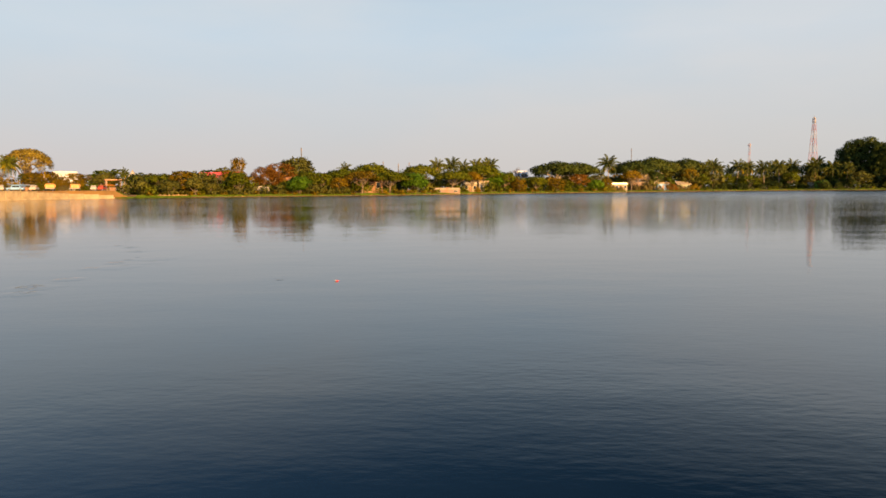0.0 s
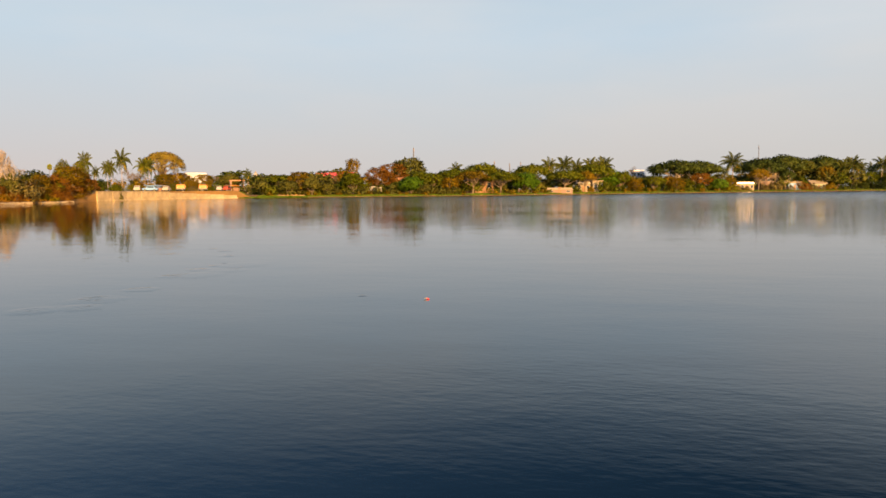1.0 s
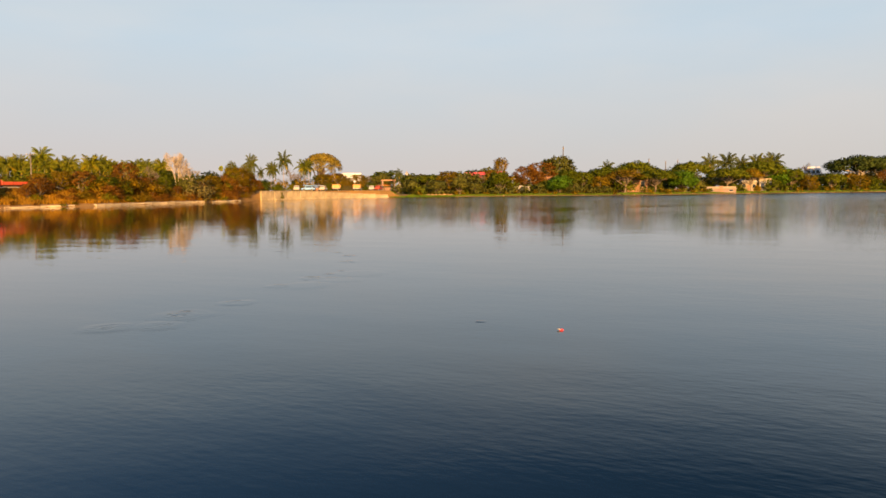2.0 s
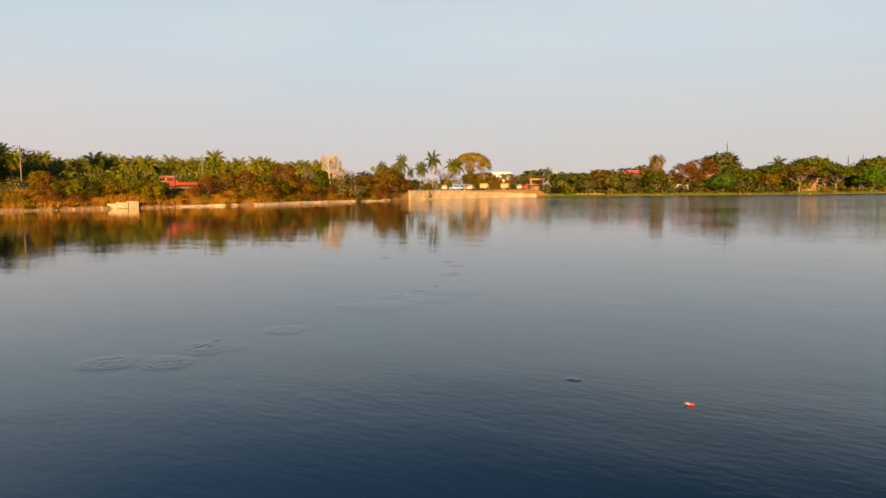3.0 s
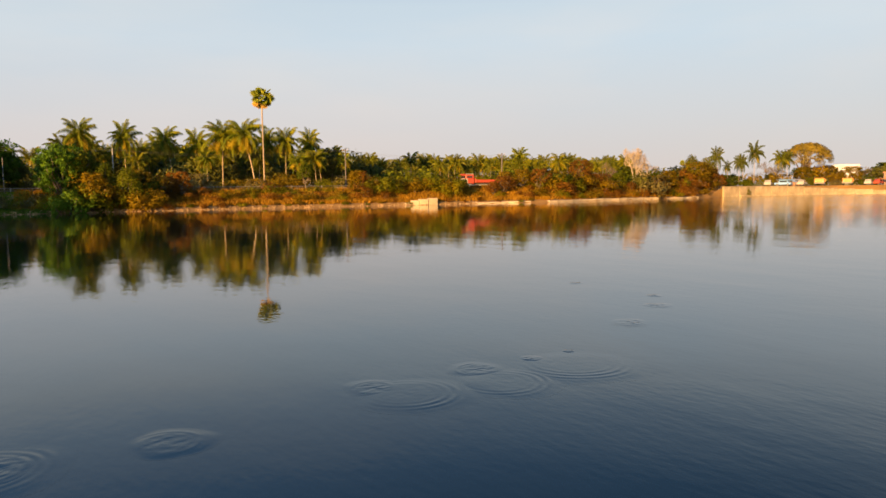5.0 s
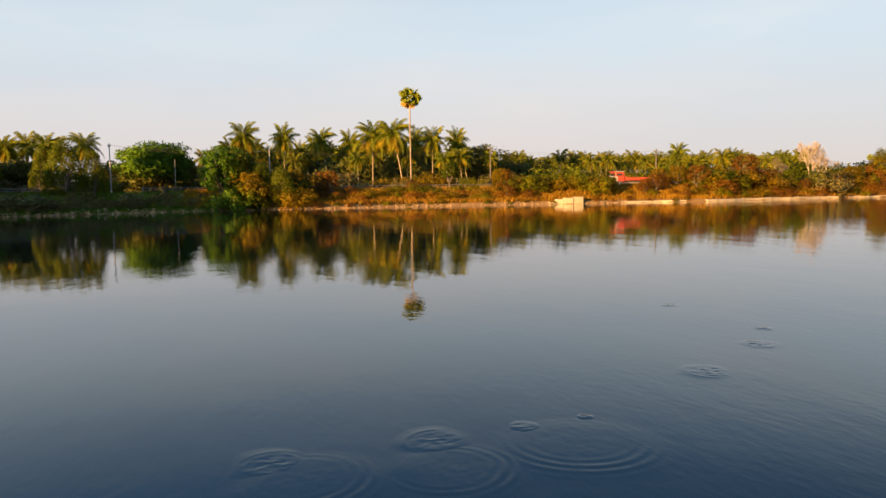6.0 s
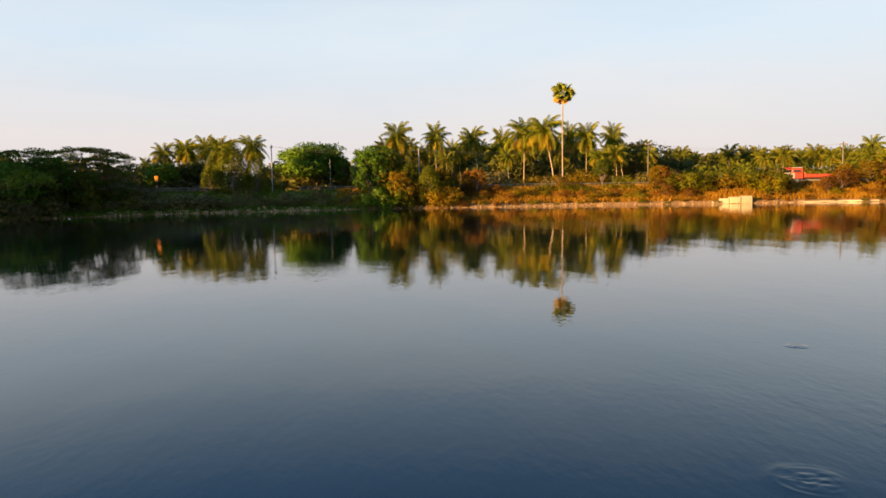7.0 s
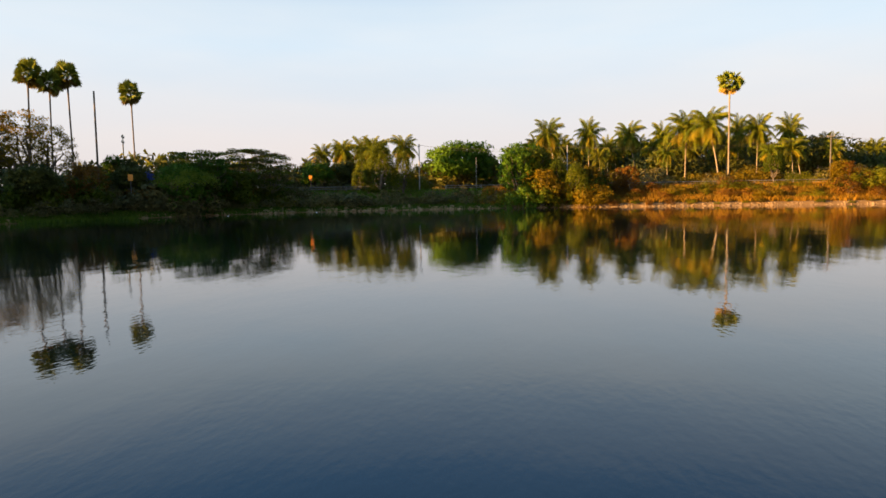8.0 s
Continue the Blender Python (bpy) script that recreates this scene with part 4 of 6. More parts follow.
plant("round_olive", -107.9, 21.5, 8.3, 0.9)
plant("round", -108.9, 17.9, 8.0, 0.6)
plant("layered_green", -84.7, -18.3, 7.7, 0.9)
plant("layered_green", -93.1, -15.8, 8.6, 1.0)
plant("layered_dark", -97.5, -13.8, 8.2, 0.8)
plant("round", -88.9, -14.8, 5.4, 1.3)
plant("round_dark", -84.3, -16.9, 5.0, 1.2)
plant("round", -83.0, -20.3, 6.0, 1.0)
plant("round_dark", -90.4, -17.7, 5.9, 1.3)
plant("shrub_fresh", -81.7, -17.5, 5.3, 0.8)
plant("airy_fresh", -80.7, -17.8, 6.3, 0.9)
plant("airy_fresh", -85.6, -16.6, 7.2, 0.9)
plant("spray_lime", -81.3, -17.4, 5.7, 0.85)
plant("shrub_dark", -79.6, -16.6, 2.2, 0.9)
plant("airy_fresh", -84.2, -28.2, 7.6, 0.5)
plant("thin_olive", -71.6, -29.9, 11.6, 0.9)
plant("thin_olive", -75.7, -29.7, 10.4, 0.8)
plant("thin_olive", -69.9, -32.7, 11.8, 1.0)
plant("round_dark", -69.2, -26.5, 5.6, 1.3)
plant("round_rust", -74.5, -24.9, 5.9, 1.2)
plant("round_dark", -79.9, -23.2, 5.8, 1.2)
plant("bare", -77.9, -27.5, 7.7, 0.7)
plant("coco_c", -105.4, -38.5, 8.9, 0.9)
plant("round_dark", -85.1, -27.5, 7.0, 0.9)
plant("palmyra", -91.4, -29.7, 17.1, 0.95, group="palmyra palms")
plant("palmyra", -81.4, -31.1, 17.8, 0.95, group="palmyra palms")
plant("palmyra", -79.5, -32.4, 16.6, 0.95, group="palmyra palms")
plant("palmyra", -78.2, -34.1, 17.7, 0.95, group="palmyra palms")
along(["shrub_dark", "shrub_rust", "shrub", "shrub_dark"], 104, 130, 2.2, 1.8, 7.5, 1.4, 3.2, 1.1, 21)
along(["shrub_dark", "shrub_dark", "shrub"], 86, 130, 2.6, 17.5, 26, 2.4, 4.4, 1.3, 22)
along(["far_dark", "far_round"], 86, 135, 8.0, 30, 60, 5, 8, 1.4, 23)
# two unseen tree rows beyond the view, added to throw shade on the bank
along(["round_dark", "round_dark", "round"], 131, 165, 6.0, 6, 20, 9, 13, 1.2, 24)
along(["far_dark", "far_dark", "far_round"], 131, 168, 7.0, 25, 60, 14, 19, 0.9, 74)

along(["shrub_dark", "shrub_dark", "shrub"], 86, 106, 2.0, 2.0, 8.6, 0.8, 2.2, 1.2, 61)
along(["thicket_dark", "thicket_dark", "shrub_dark"], 108, 114, 2.4, 0.4, 3.0, 2.0, 3.6, 1.0, 51)
along(["thicket_dark", "thicket_dark", "thicket"], 106, 130, 3.2, 3.0, 8.5, 2.4, 4.0, 1.1, 52)
along(["shrub_fresh", "shrub", "thicket"], 83.5, 86.5, 1.6, -0.2, 2.5, 1.6, 3.4, 0.9, 53)
along(["shrub_olive", "thicket", "shrub", "thicket", "shrub_olive", "shrub_rust"], 79, 84.5, 0.9, -0.1, 5.0, 2.4, 5.0, 0.9, 54)

# closes sky gaps under the bank trees; its dark tone stands for shade
undergrowth(LEAF_DARK, 87, 132, 2.4, 18, 36, 3.2, 5.6, 77, "undergrowth behind the shaded road, dark-leaved for its shade")
along(["shrub_dark", "shrub_dark", "shrub"], 85, 98, 1.6, 1.6, 3.0, 0.9, 1.5, 1.3, 83)
along(["shrub_dark", "thicket_dark"], 97, 124, 2.0, 1.5, 3.0, 1.2, 2.4, 1.2, 78)
plant("airy_fresh", -105.4, 18.8, 8.8, 0.7)
plant("round", -106.5, 21.3, 8.2, 0.8)
plant("weeping_green", -104.5, 24.0, 6.8, 0.9)
plant("weeping_green", -103.4, 26.6, 6.3, 1.0)
plant("round_olive", -104.8, 28.5, 5.7, 0.8)
plant("round_olive", -103.3, 22.4, 5.6, 0.9)
plant("shrub_olive", -102.6, 27.6, 3.7, 0.8)
plant("round_rust", -107.3, 34.0, 5.8, 0.8)
along(["shrub_olive", "shrub", "shrub_rust"], 62, 84, 2.2, 3.0, 8.6, 0.8, 2.0, 1.2, 55)

plant("layered_green", -86.7, -18.2, 8.0, 1.0)
plant("layered_dark", -93.4, -15.4, 8.5, 1.0)
plant("layered_green", -93.3, -12.2, 7.8, 0.7)
plant("round_fresh", -110.0, -11.7, 7.1, 1.0)
plant("round_dark", -115.0, -9.0, 7.5, 1.2)
plant("weeping_green", -105.6, -3.6, 8.2, 0.7)
plant("coco_b", -128.4, -11.9, 12.0, 1.06, group="bank palms")
plant("coco_a", -124.5, -5.9, 12.1, 1.06, group="bank palms")

plant("round", -112.5, 54.5, 7.0, 0.8)
plant("shrub", -110.5, 56.5, 5.0, 0.9)

# shrubs and dry thickets on the sunlit west bank
along(["shrub_olive", "shrub_rust", "shrub_rust", "shrub"], 37.5, 66, 1.7, 2.4, 7.5, 0.9, 2.6, 1.0, 25)
along(["shrub_olive", "shrub_rust", "shrub"], 66, 88, 2.6, 2.2, 8.0, 0.5, 1.5, 1.2, 45)
along(["shrub_olive", "shrub", "shrub_rust"], 37, 49.5, 1.9, 5.0, 9.0, 2.0, 4.0, 1.1, 26)
along(["shrub_olive", "shrub", "shrub_rust"], 49.5, 56, 2.4, 5.0, 8.5, 0.6, 1.3, 1.2, 57)
along(["shrub_olive", "shrub", "shrub"], 56, 63, 2.0, 5.0, 9.0, 1.8, 3.6, 1.1, 62)
along(["shrub_olive", "shrub", "shrub_dark"], 37, 88, 2.6, 18, 28, 1.8, 4.2, 1.4, 27)
plant("round", -107.1, 22.7, 6.9, 1.0)
plant("round_olive", -106.3, 27.9, 6.0, 1.0)
plant("round_rust", -108.0, 33.0, 5.6, 0.9)
plant("shrub_rust", -106.9, 29.5, 5.2, 0.8)
plant("round_olive", -107.7, 61.5, 6.1, 1.0)
plant("round_rust", -106.7, 62.0, 5.8, 0.7)
plant("round_olive", -107.7, 61.4, 5.8, 1.0)
plant("round", -105.0, 65.7, 4.6, 1.2)
plant("round_olive", -104.0, 70.2, 4.0, 1.3)
plant("round", -102.1, 77.7, 4.3, 1.2)
plant("round_rust", -100.9, 83.8, 3.9, 1.0)
plant("round_olive", -102.4, 91.3, 6.2, 1.3)
plant("airy_rust", -100.4, 93.7, 6.2, 1.2)
plant("round_olive", -105.9, 90.1, 5.8, 1.2)
plant("airy_rust", -101.8, 104.3, 8.1, 1.0)
plant("round_rust", -101.1, 107.2, 5.3, 1.2)
plant("bare", -114.1, 122.9, 8.5, 1.0)
plant("round", -104.1, 116.7, 5.4, 1.2)
plant("bare_pale", -114.7, 132.5, 13.2, 0.55)
plant("bare_pale", -116.0, 132.9, 13.5, 0.45)
plant("bare_pale", -115.3, 133.6, 12.4, 0.5)
plant("bare_pale", -113.4, 133.0, 10.7, 0.7)
plant("shrub_dark", -101.0, 122.0, 5.9, 0.9)
plant("round_dark", -101.5, 120.5, 4.8, 1.2)
plant("round_olive", -104.7, 131.7, 6.1, 1.3)
plant("round_rust", -102.7, 133.4, 3.9, 1.3)
plant("weeping_olive", -106.0, 140.4, 9.5, 0.9)
plant("airy_rust", -104.8, 144.2, 6.9, 1.2)
plant("round_rust", -102.0, 127.7, 3.6, 1.3)
plant("coco_deep_b", -119.9, 167.3, 12.3, 0.75)
plant("coco_deep", -120.6, 172.1, 9.0, 0.7)
plant("palmyra", -118.6, 152.0, 8.9, 0.9)
plant("coco_a", -155.5, 131.3, 13.9, 0.9)

plant("round_rust", -101.3, 86.6, 4.9, 1.4)
plant("round", -99.2, 97.4, 5.1, 1.4)
plant("round_rust", -98.2, 97.9, 3.6, 1.5)
plant("round_olive", -100.9, 111.0, 3.9, 1.5)
plant("round_rust", -101.7, 117.6, 3.6, 1.3)
plant("round_olive", -103.1, 127.1, 5.2, 1.4)
plant("round_olive", -104.4, 140.4, 8.2, 1.3)
plant("weeping_olive", -106.4, 145.8, 9.1, 1.0)
plant("round_rust", -104.6, 147.2, 5.3, 1.3)
plant("round_rust", -101.9, 136.3, 3.5, 1.4)
plant("bare_pale", -112.2, 133.4, 9.0, 1.1)

along(["shrub", "shrub_rust", "shrub_olive"], 63, 79, 2.0, 2.5, 8.5, 0.8, 1.7, 1.3, 82)
along(["shrub_rust", "shrub_olive", "shrub"], 50, 84, 2.6, 0.3, 1.6, 0.4, 0.9, 1.3, 63)
along(["shrub_rust", "shrub_olive", "shrub"], 37.5, 50, 2.2, 0.9, 3.4, 0.9, 2.2, 1.3, 64)

# the young coconut plantation beyond the road
PLANTATION = random.Random(5)
for row in range(5):
    for k in range(21):
        turn = 43.5 + 21.0 * (k + PLANTATION.uniform(-0.4, 0.4)) / 20
        x, y = spot(turn, 62 + 17 * row + PLANTATION.uniform(-5, 5))
        plant(PLANTATION.choice(["coco_far", "coco_far_b"]), x, y, 2.5 + PLANTATION.uniform(7.2, 9.4) + row * 0.5, 1.0, PLANTATION.uniform(0, 360), group="coconut plantation")
along(["far_round", "far_olive"], 36, 66, 9.0, 34, 56, 3, 5.2, 1.5, 28)
along(["far_dark", "far_round"], 40, 90, 14.0, 150, 190, 7, 10, 1.6, 29)

# behind the ghat wall
plant("coco_deep_b", -115.4, 171.2, 10.3, 0.8)
plant("coco_deep", -116.3, 176.7, 13.6, 0.75)
plant("coco_deep", -119.1, 174.5, 10.4, 0.8)
plant("umbrella_gold", -166.0, 280.4, 19.9, 1.2)
plant("coco_deep_b", -129.6, 211.7, 12.9, 0.8)
plant("round", -127.4, 215.2, 7.9, 1.2)
plant("bare", -140.5, 221.7, 10.9, 1.2)
plant("bare", -146.6, 227.2, 11.2, 1.5)
plant("round_olive", -122.0, 208.0, 8.2, 1.1)
plant("coco_far", -128.9, 208.6, 13.0, 1.0)
plant("round_olive", -124.0, 196.9, 5.0, 1.4)
plant("round_olive", -126.0, 240.3, 8.7, 1.3)
plant("round_olive", -123.8, 226.9, 6.2, 1.2)
plant("round_dark", -111.6, 230.6, 8.0, 1.5)
plant("coco_deep", -105.5, 231.7, 9.8, 0.8)
plant("bare", -138.9, 268.3, 9.5, 1.3)

# trees along the far shore
plant("round_dark", -96.2, 225.8, 7.5, 1.5)
plant("umbrella", -89.9, 223.6, 7.8, 1.2)
plant("round_olive", -80.5, 215.5, 8.7, 1.2)
plant("round_dark", -82.0, 210.1, 5.4, 1.5)
plant("round_dark", -75.9, 214.5, 6.4, 1.2)
plant("round_dark", -71.7, 217.2, 4.7, 1.3)
plant("tall_olive", -73.8, 252.4, 13.6, 0.9)
plant("round_olive", -73.8, 242.0, 9.6, 1.0)
plant("round", -65.0, 221.7, 7.9, 1.2)
plant("bare", -78.2, 240.4, 9.2, 1.2)
plant("bare", -82.1, 243.3, 8.9, 1.0)
plant("umbrella_olive", 121.8, 346.7, 11.9, 0.6)
plant("round_olive", 73.0, 313.3, 6.7, 1.0)
plant("thicket_dark", 109.3, 337.0, 4.7, 0.9)
plant("thicket_olive", 123.1, 343.6, 4.6, 1.0)
plant("thicket_olive", 13.1, 265.2, 3.3, 0.7)
plant("umbrella_olive", 10.9, 265.3, 8.9, 0.7)
plant("airy_rust", -59.6, 235.8, 10.5, 1.2)
plant("airy_rust", -56.0, 241.1, 12.0, 1.2)
plant("round_dark", -51.7, 248.4, 13.6, 1.2)
plant("round", -44.2, 229.8, 8.3, 1.3)
plant("round_fresh", -46.1, 225.3, 6.4, 1.2)
plant("round", -40.1, 233.1, 7.8, 1.2)
plant("umbrella", -34.2, 244.6, 9.8, 1.1)
plant("umbrella", -26.2, 252.9, 11.8, 1.0)
plant("umbrella_olive", -27.5, 237.7, 8.8, 1.1)
plant("round_olive", -34.1, 230.2, 6.4, 1.3)
plant("umbrella", -18.4, 243.1, 8.5, 1.2)
plant("coco_deep", -36.3, 262.5, 12.1, 1.0)
plant("round", -12.9, 250.2, 8.0, 1.3)
plant("umbrella", -8.3, 266.1, 11.8, 0.9)
plant("round_fresh", -9.8, 248.6, 7.8, 1.2)
plant("coco_deep", -2.8, 274.2, 14.0, 1.1)
plant("coco_deep_b", 3.7, 280.7, 14.3, 1.2)
plant("coco_deep", 8.4, 286.4, 13.6, 1.1)
plant("coco_deep_b", 12.5, 285.7, 14.0, 1.1)
plant("coco_deep", 16.9, 290.8, 13.9, 1.1)
plant("coco_deep_b", 20.9, 293.5, 14.7, 1.1)
plant("umbrella", 3.4, 261.0, 9.2, 1.1)
plant("umbrella", 14.6, 273.9, 11.7, 1.0)
plant("round_fresh", 19.4, 279.3, 9.6, 1.1)
plant("round", 25.1, 279.6, 8.7, 1.2)
plant("bare", 37.3, 330.2, 13.0, 1.0)
plant("bare", 45.4, 335.2, 13.2, 1.0)
plant("umbrella_dark", 50.5, 311.4, 14.0, 1.2)
plant("umbrella_dark", 60.3, 317.3, 13.7, 1.2)
plant("round_olive", 30.5, 278.3, 6.0, 1.4)
plant("round", 38.3, 285.9, 6.9, 1.4)
plant("round_olive", 47.1, 290.2, 6.5, 1.4)
plant("airy_rust", 59.3, 305.3, 8.6, 1.4)
plant("round_fresh", 66.9, 305.8, 5.6, 1.2)
plant("coco_deep", 77.5, 328.5, 17.2, 1.2)
plant("umbrella_dark", 91.5, 340.2, 15.2, 1.1)
plant("shrub_rust", 109.0, 336.8, 4.9, 1.2)
plant("umbrella_olive", 88.0, 326.9, 10.5, 0.7)
plant("umbrella_dark", 101.4, 334.7, 10.1, 0.6)
plant("bare", 94.6, 329.7, 11.6, 0.9)
plant("shrub", 71.7, 310.6, 4.7, 1.2)
plant("thicket_dark", 76.0, 314.0, 3.6, 0.9)
plant("thicket_dark", 80.2, 316.0, 3.1, 1.0)
plant("thicket_dark", 90.8, 328.5, 4.3, 0.9)
plant("thicket_dark", 96.0, 330.0, 4.8, 1.0)
plant("shrub_dark", 103.0, 332.5, 3.3, 0.9)
plant("thicket_dark", 114.0, 338.5, 3.9, 0.9)
plant("shrub_dark", 118.5, 340.0, 3.2, 0.9)
plant("umbrella_dark", 106.1, 355.2, 17.4, 1.1)
plant("umbrella_dark", 127.1, 366.3, 17.2, 0.9)
plant("round_dark", 115.9, 354.5, 13.9, 1.1)
plant("round_dark", 132.9, 365.9, 14.2, 1.2)
plant("tall_dark", 213.8, 365.6, 25.8, 0.85)
plant("tall_dark", 211.8, 372.2, 22.2, 0.7)
plant("tall_dark", 218.3, 362.0, 26.7, 1.0)
plant("tall_dark", 221.1, 354.7, 23.9, 1.0)
plant("tall_dark", 224.3, 350.7, 22.8, 1.1)
plant("umbrella", 189.5, 391.6, 15.6, 0.9)
plant("round", 183.0, 368.6, 9.8, 1.2)
plant("coco_deep_b", 202.3, 379.2, 17.8, 1.1)
plant("round_dark", 207.0, 383.1, 14.3, 1.4)
FAR = random.Random(9)
for k in range(26):
    x, y = spot(-18.6 - 12.5 * (k + FAR.uniform(-0.4, 0.4)) / 25, FAR.uniform(16, 44))
    plant(FAR.choice(["coco_deep", "coco_deep_b"]), x, y, FAR.uniform(13.5, 16.5), 1.1, FAR.uniform(0, 360), group="far shore palms")
along(["far_dark", "far_dark", "far_round"], -17, -40, 5, 10, 34, 6.0, 10.0, 1.3, 31)
along(["far_dark", "far_olive", "far_round", "far_round"], 24, -17, 5, 22, 50, 5.0, 8.0, 1.4, 32)
along(["far_dark", "far_round", "far_olive"], 30, -45, 16, 70, 140, 7, 10, 1.8, 35)
along(["far_dark", "far_round", "far_olive"], 50, -45, 30, 200, 400, 8, 12, 2.4, 36)
undergrowth(LEAF_SHADED, -16, -40, 4, 8, 30, 3.0, 6.0, 47, "dark undergrowth below the far shore trees")
undergrowth(LEAF, 24, -17, 4, 6, 30, 2.2, 4.6, 48, "green undergrowth below the far shore trees")
undergrowth(LEAF_DARK, 24, -17, 5, 10, 34, 2.6, 5.0, 58, "dark undergrowth below the far shore trees")
undergrowth(LEAF_DARK, 22, 8, 2.5, 3, 9, 1.8, 3.8, 79, "dark bushes at the edge of the far shore", 0.4)
undergrowth(LEAF, 8, -19, 3.6, 6, 12, 1.2, 2.8, 80, "green bushes at the edge of the far shore", 0.4)
undergrowth(LEAF_SHADED, -18.5, -40, 3.0, 9, 16, 1.8, 3.6, 81, "bushes below the far palms, toned dark for shade", 0.4)
undergrowth(LEAF_DARK, 24, 10, 4, 8, 24, 2.6, 5.0, 59, "dark undergrowth below the far shore trees")
along(["shrub", "shrub_dark", "thicket"], 36, 26, 3.4, 17, 26, 1.4, 3.2, 1.1, 92)
undergrowth(LEAF_OLIVE, 36, 20, 5, 40, 80, 3.0, 5.5, 49, "olive undergrowth behind the waterfront")
undergrowth(LEAF_OLIVE, 23, -18, 3.0, 1.5, 7, 0.8, 2.0, 33, "low olive scrub at the edge of the far shore", 0.4)
undergrowth(LEAF, -18, -40, 4, 7, 11, 0.8, 1.6, 34, "low green scrub at the edge of the far shore", 0.4)
undergrowth(LEAF_RUST, -18.2, -16, 2, 7, 10, 1.4, 2.2, 60, "dry brown scrub beside the lakeside houses", 0.4)


# ---- the road, its rail and the water's edge on the west bank ----
def strip(name, t0, t1, s0, s1, lift, material, step=0.5):
    verts, faces = [], []
    n = int(abs(t1 - t0) / step)
    for i in range(n + 1):
        t = t0 + (t1 - t0) * i / n
        for s in (s0, s1):
            x, y = spot(t, s)
            verts += [(x, y, land(t, s) + lift), (x, y, land(t, s) - 0.3)]
    for i in range(n):
        a, b = 4 * i, 4 * i + 4
        faces += [(a, b, b + 2, a + 2), (a, a + 1, b + 1, b), (a + 2, b + 2, b + 3, a + 3)]
    return new(name, mesh_raw(name, verts, faces, material))


tagged(strip("road", 30, 140, 10.0, 16.5, 0.03, ASPHALT), "asphalt lakeside road on the embankment", "road", kind="structure")


def guard_rail(t0, t1):
    ob = thing("guard_rail", "low galvanised guard rail along the lakeside road", "guard rail")
    n = max(2, int(radians(abs(t1 - t0)) * shore(t0) / 4))
    pts = [spot(t0 + (t1 - t0) * i / n, 9.4) for i in range(n + 1)]
    for zz in (3.22, 2.92):
        part("beam", merged("beam", [tube([(x, y, zz) for x, y in pts], [0.05] * len(pts), 5)], STEEL, False), None, ob)
    post = mesh_of("post", box((-0.06, -0.06, -0.6), (0.06, 0.06, 0.72), 0.01), STEEL)
    for x, y in pts:
        part("post", post, None, ob).matrix_basis = pose(x, y, 2.6)
    return ob


guard_rail(62, 80.5)
guard_rail(83, 91)
guard_rail(96, 112)


def kerb_run(t0, t1, s, height, label):
    """A broken concrete ledge at the water's edge, cast in short lengths."""
    rng = random.Random(int(t0 * 10))
    ob = thing("concrete_ledge", label, "retaining wall", kind="structure")
    ends = Vector(spot(t0, s)) - Vector(spot(t1, s))
    n = max(2, round(ends.length / 2.3))
    for i in range(n):
        p, q = Vector(spot(t0 + (t1 - t0) * i / n, s)), Vector(spot(t0 + (t1 - t0) * (i + 1) / n, s))
        (x, y), d = (p + q) / 2, q - p
        half = d.length / 2 + 0.03
        h = height * rng.uniform(0.8, 1.05)
        bm = box((-half, -0.35, -0.5), (half, 0.35, h), 0.07)
        part("slab", bm, CONCRETE, ob).matrix_basis = pose(x, y, 0, rng.uniform(-2, 2), rng.uniform(-1, 1), math.degrees(math.atan2(d.y, d.x)) + rng.uniform(-1, 1))
    return ob


kerb_run(48.6, 40.6, 0.5, 0.40, "pale concrete ledge along the sunlit waterline")
kerb_run(54.6, 50.0, 0.5, 0.26, "low broken concrete ledge at the waterline")
kerb_run(40.0, 37.8, 0.6, 0.30, "low earth-stained concrete edge at the waterline")


def pump_block():
    ob = thing("concrete_block", "ruined pale concrete intake block at the water's edge", "concrete block")
    part("upright", box((-0.7, -0.8, -0.6), (0.7, 0.8, 1.05), 0.06), CONCRETE, ob)
    bm = bmesh.new()
    box_into(bm, (0.8, -0.7, -0.6), (2.2, 0.7, 0.92), 0.08)
    box_into(bm, (2.2, -0.6, -0.6), (3.5, 0.6, 0.74), 0.12)
    box_into(bm, (3.5, -0.5, -0.6), (4.6, 0.5, 0.36), 0.12)
    part("broken_step", bm, CONCRETE, ob)
    return ob


px, py, _pz = (-98.6, 70.4, 0.3)
qx, qy, _qz = (-99.5, 67.0, 0.4)
pump_block().matrix_basis = pose(px, py, 0, 0, 0, math.degrees(math.atan2(qy - py, qx - px)))


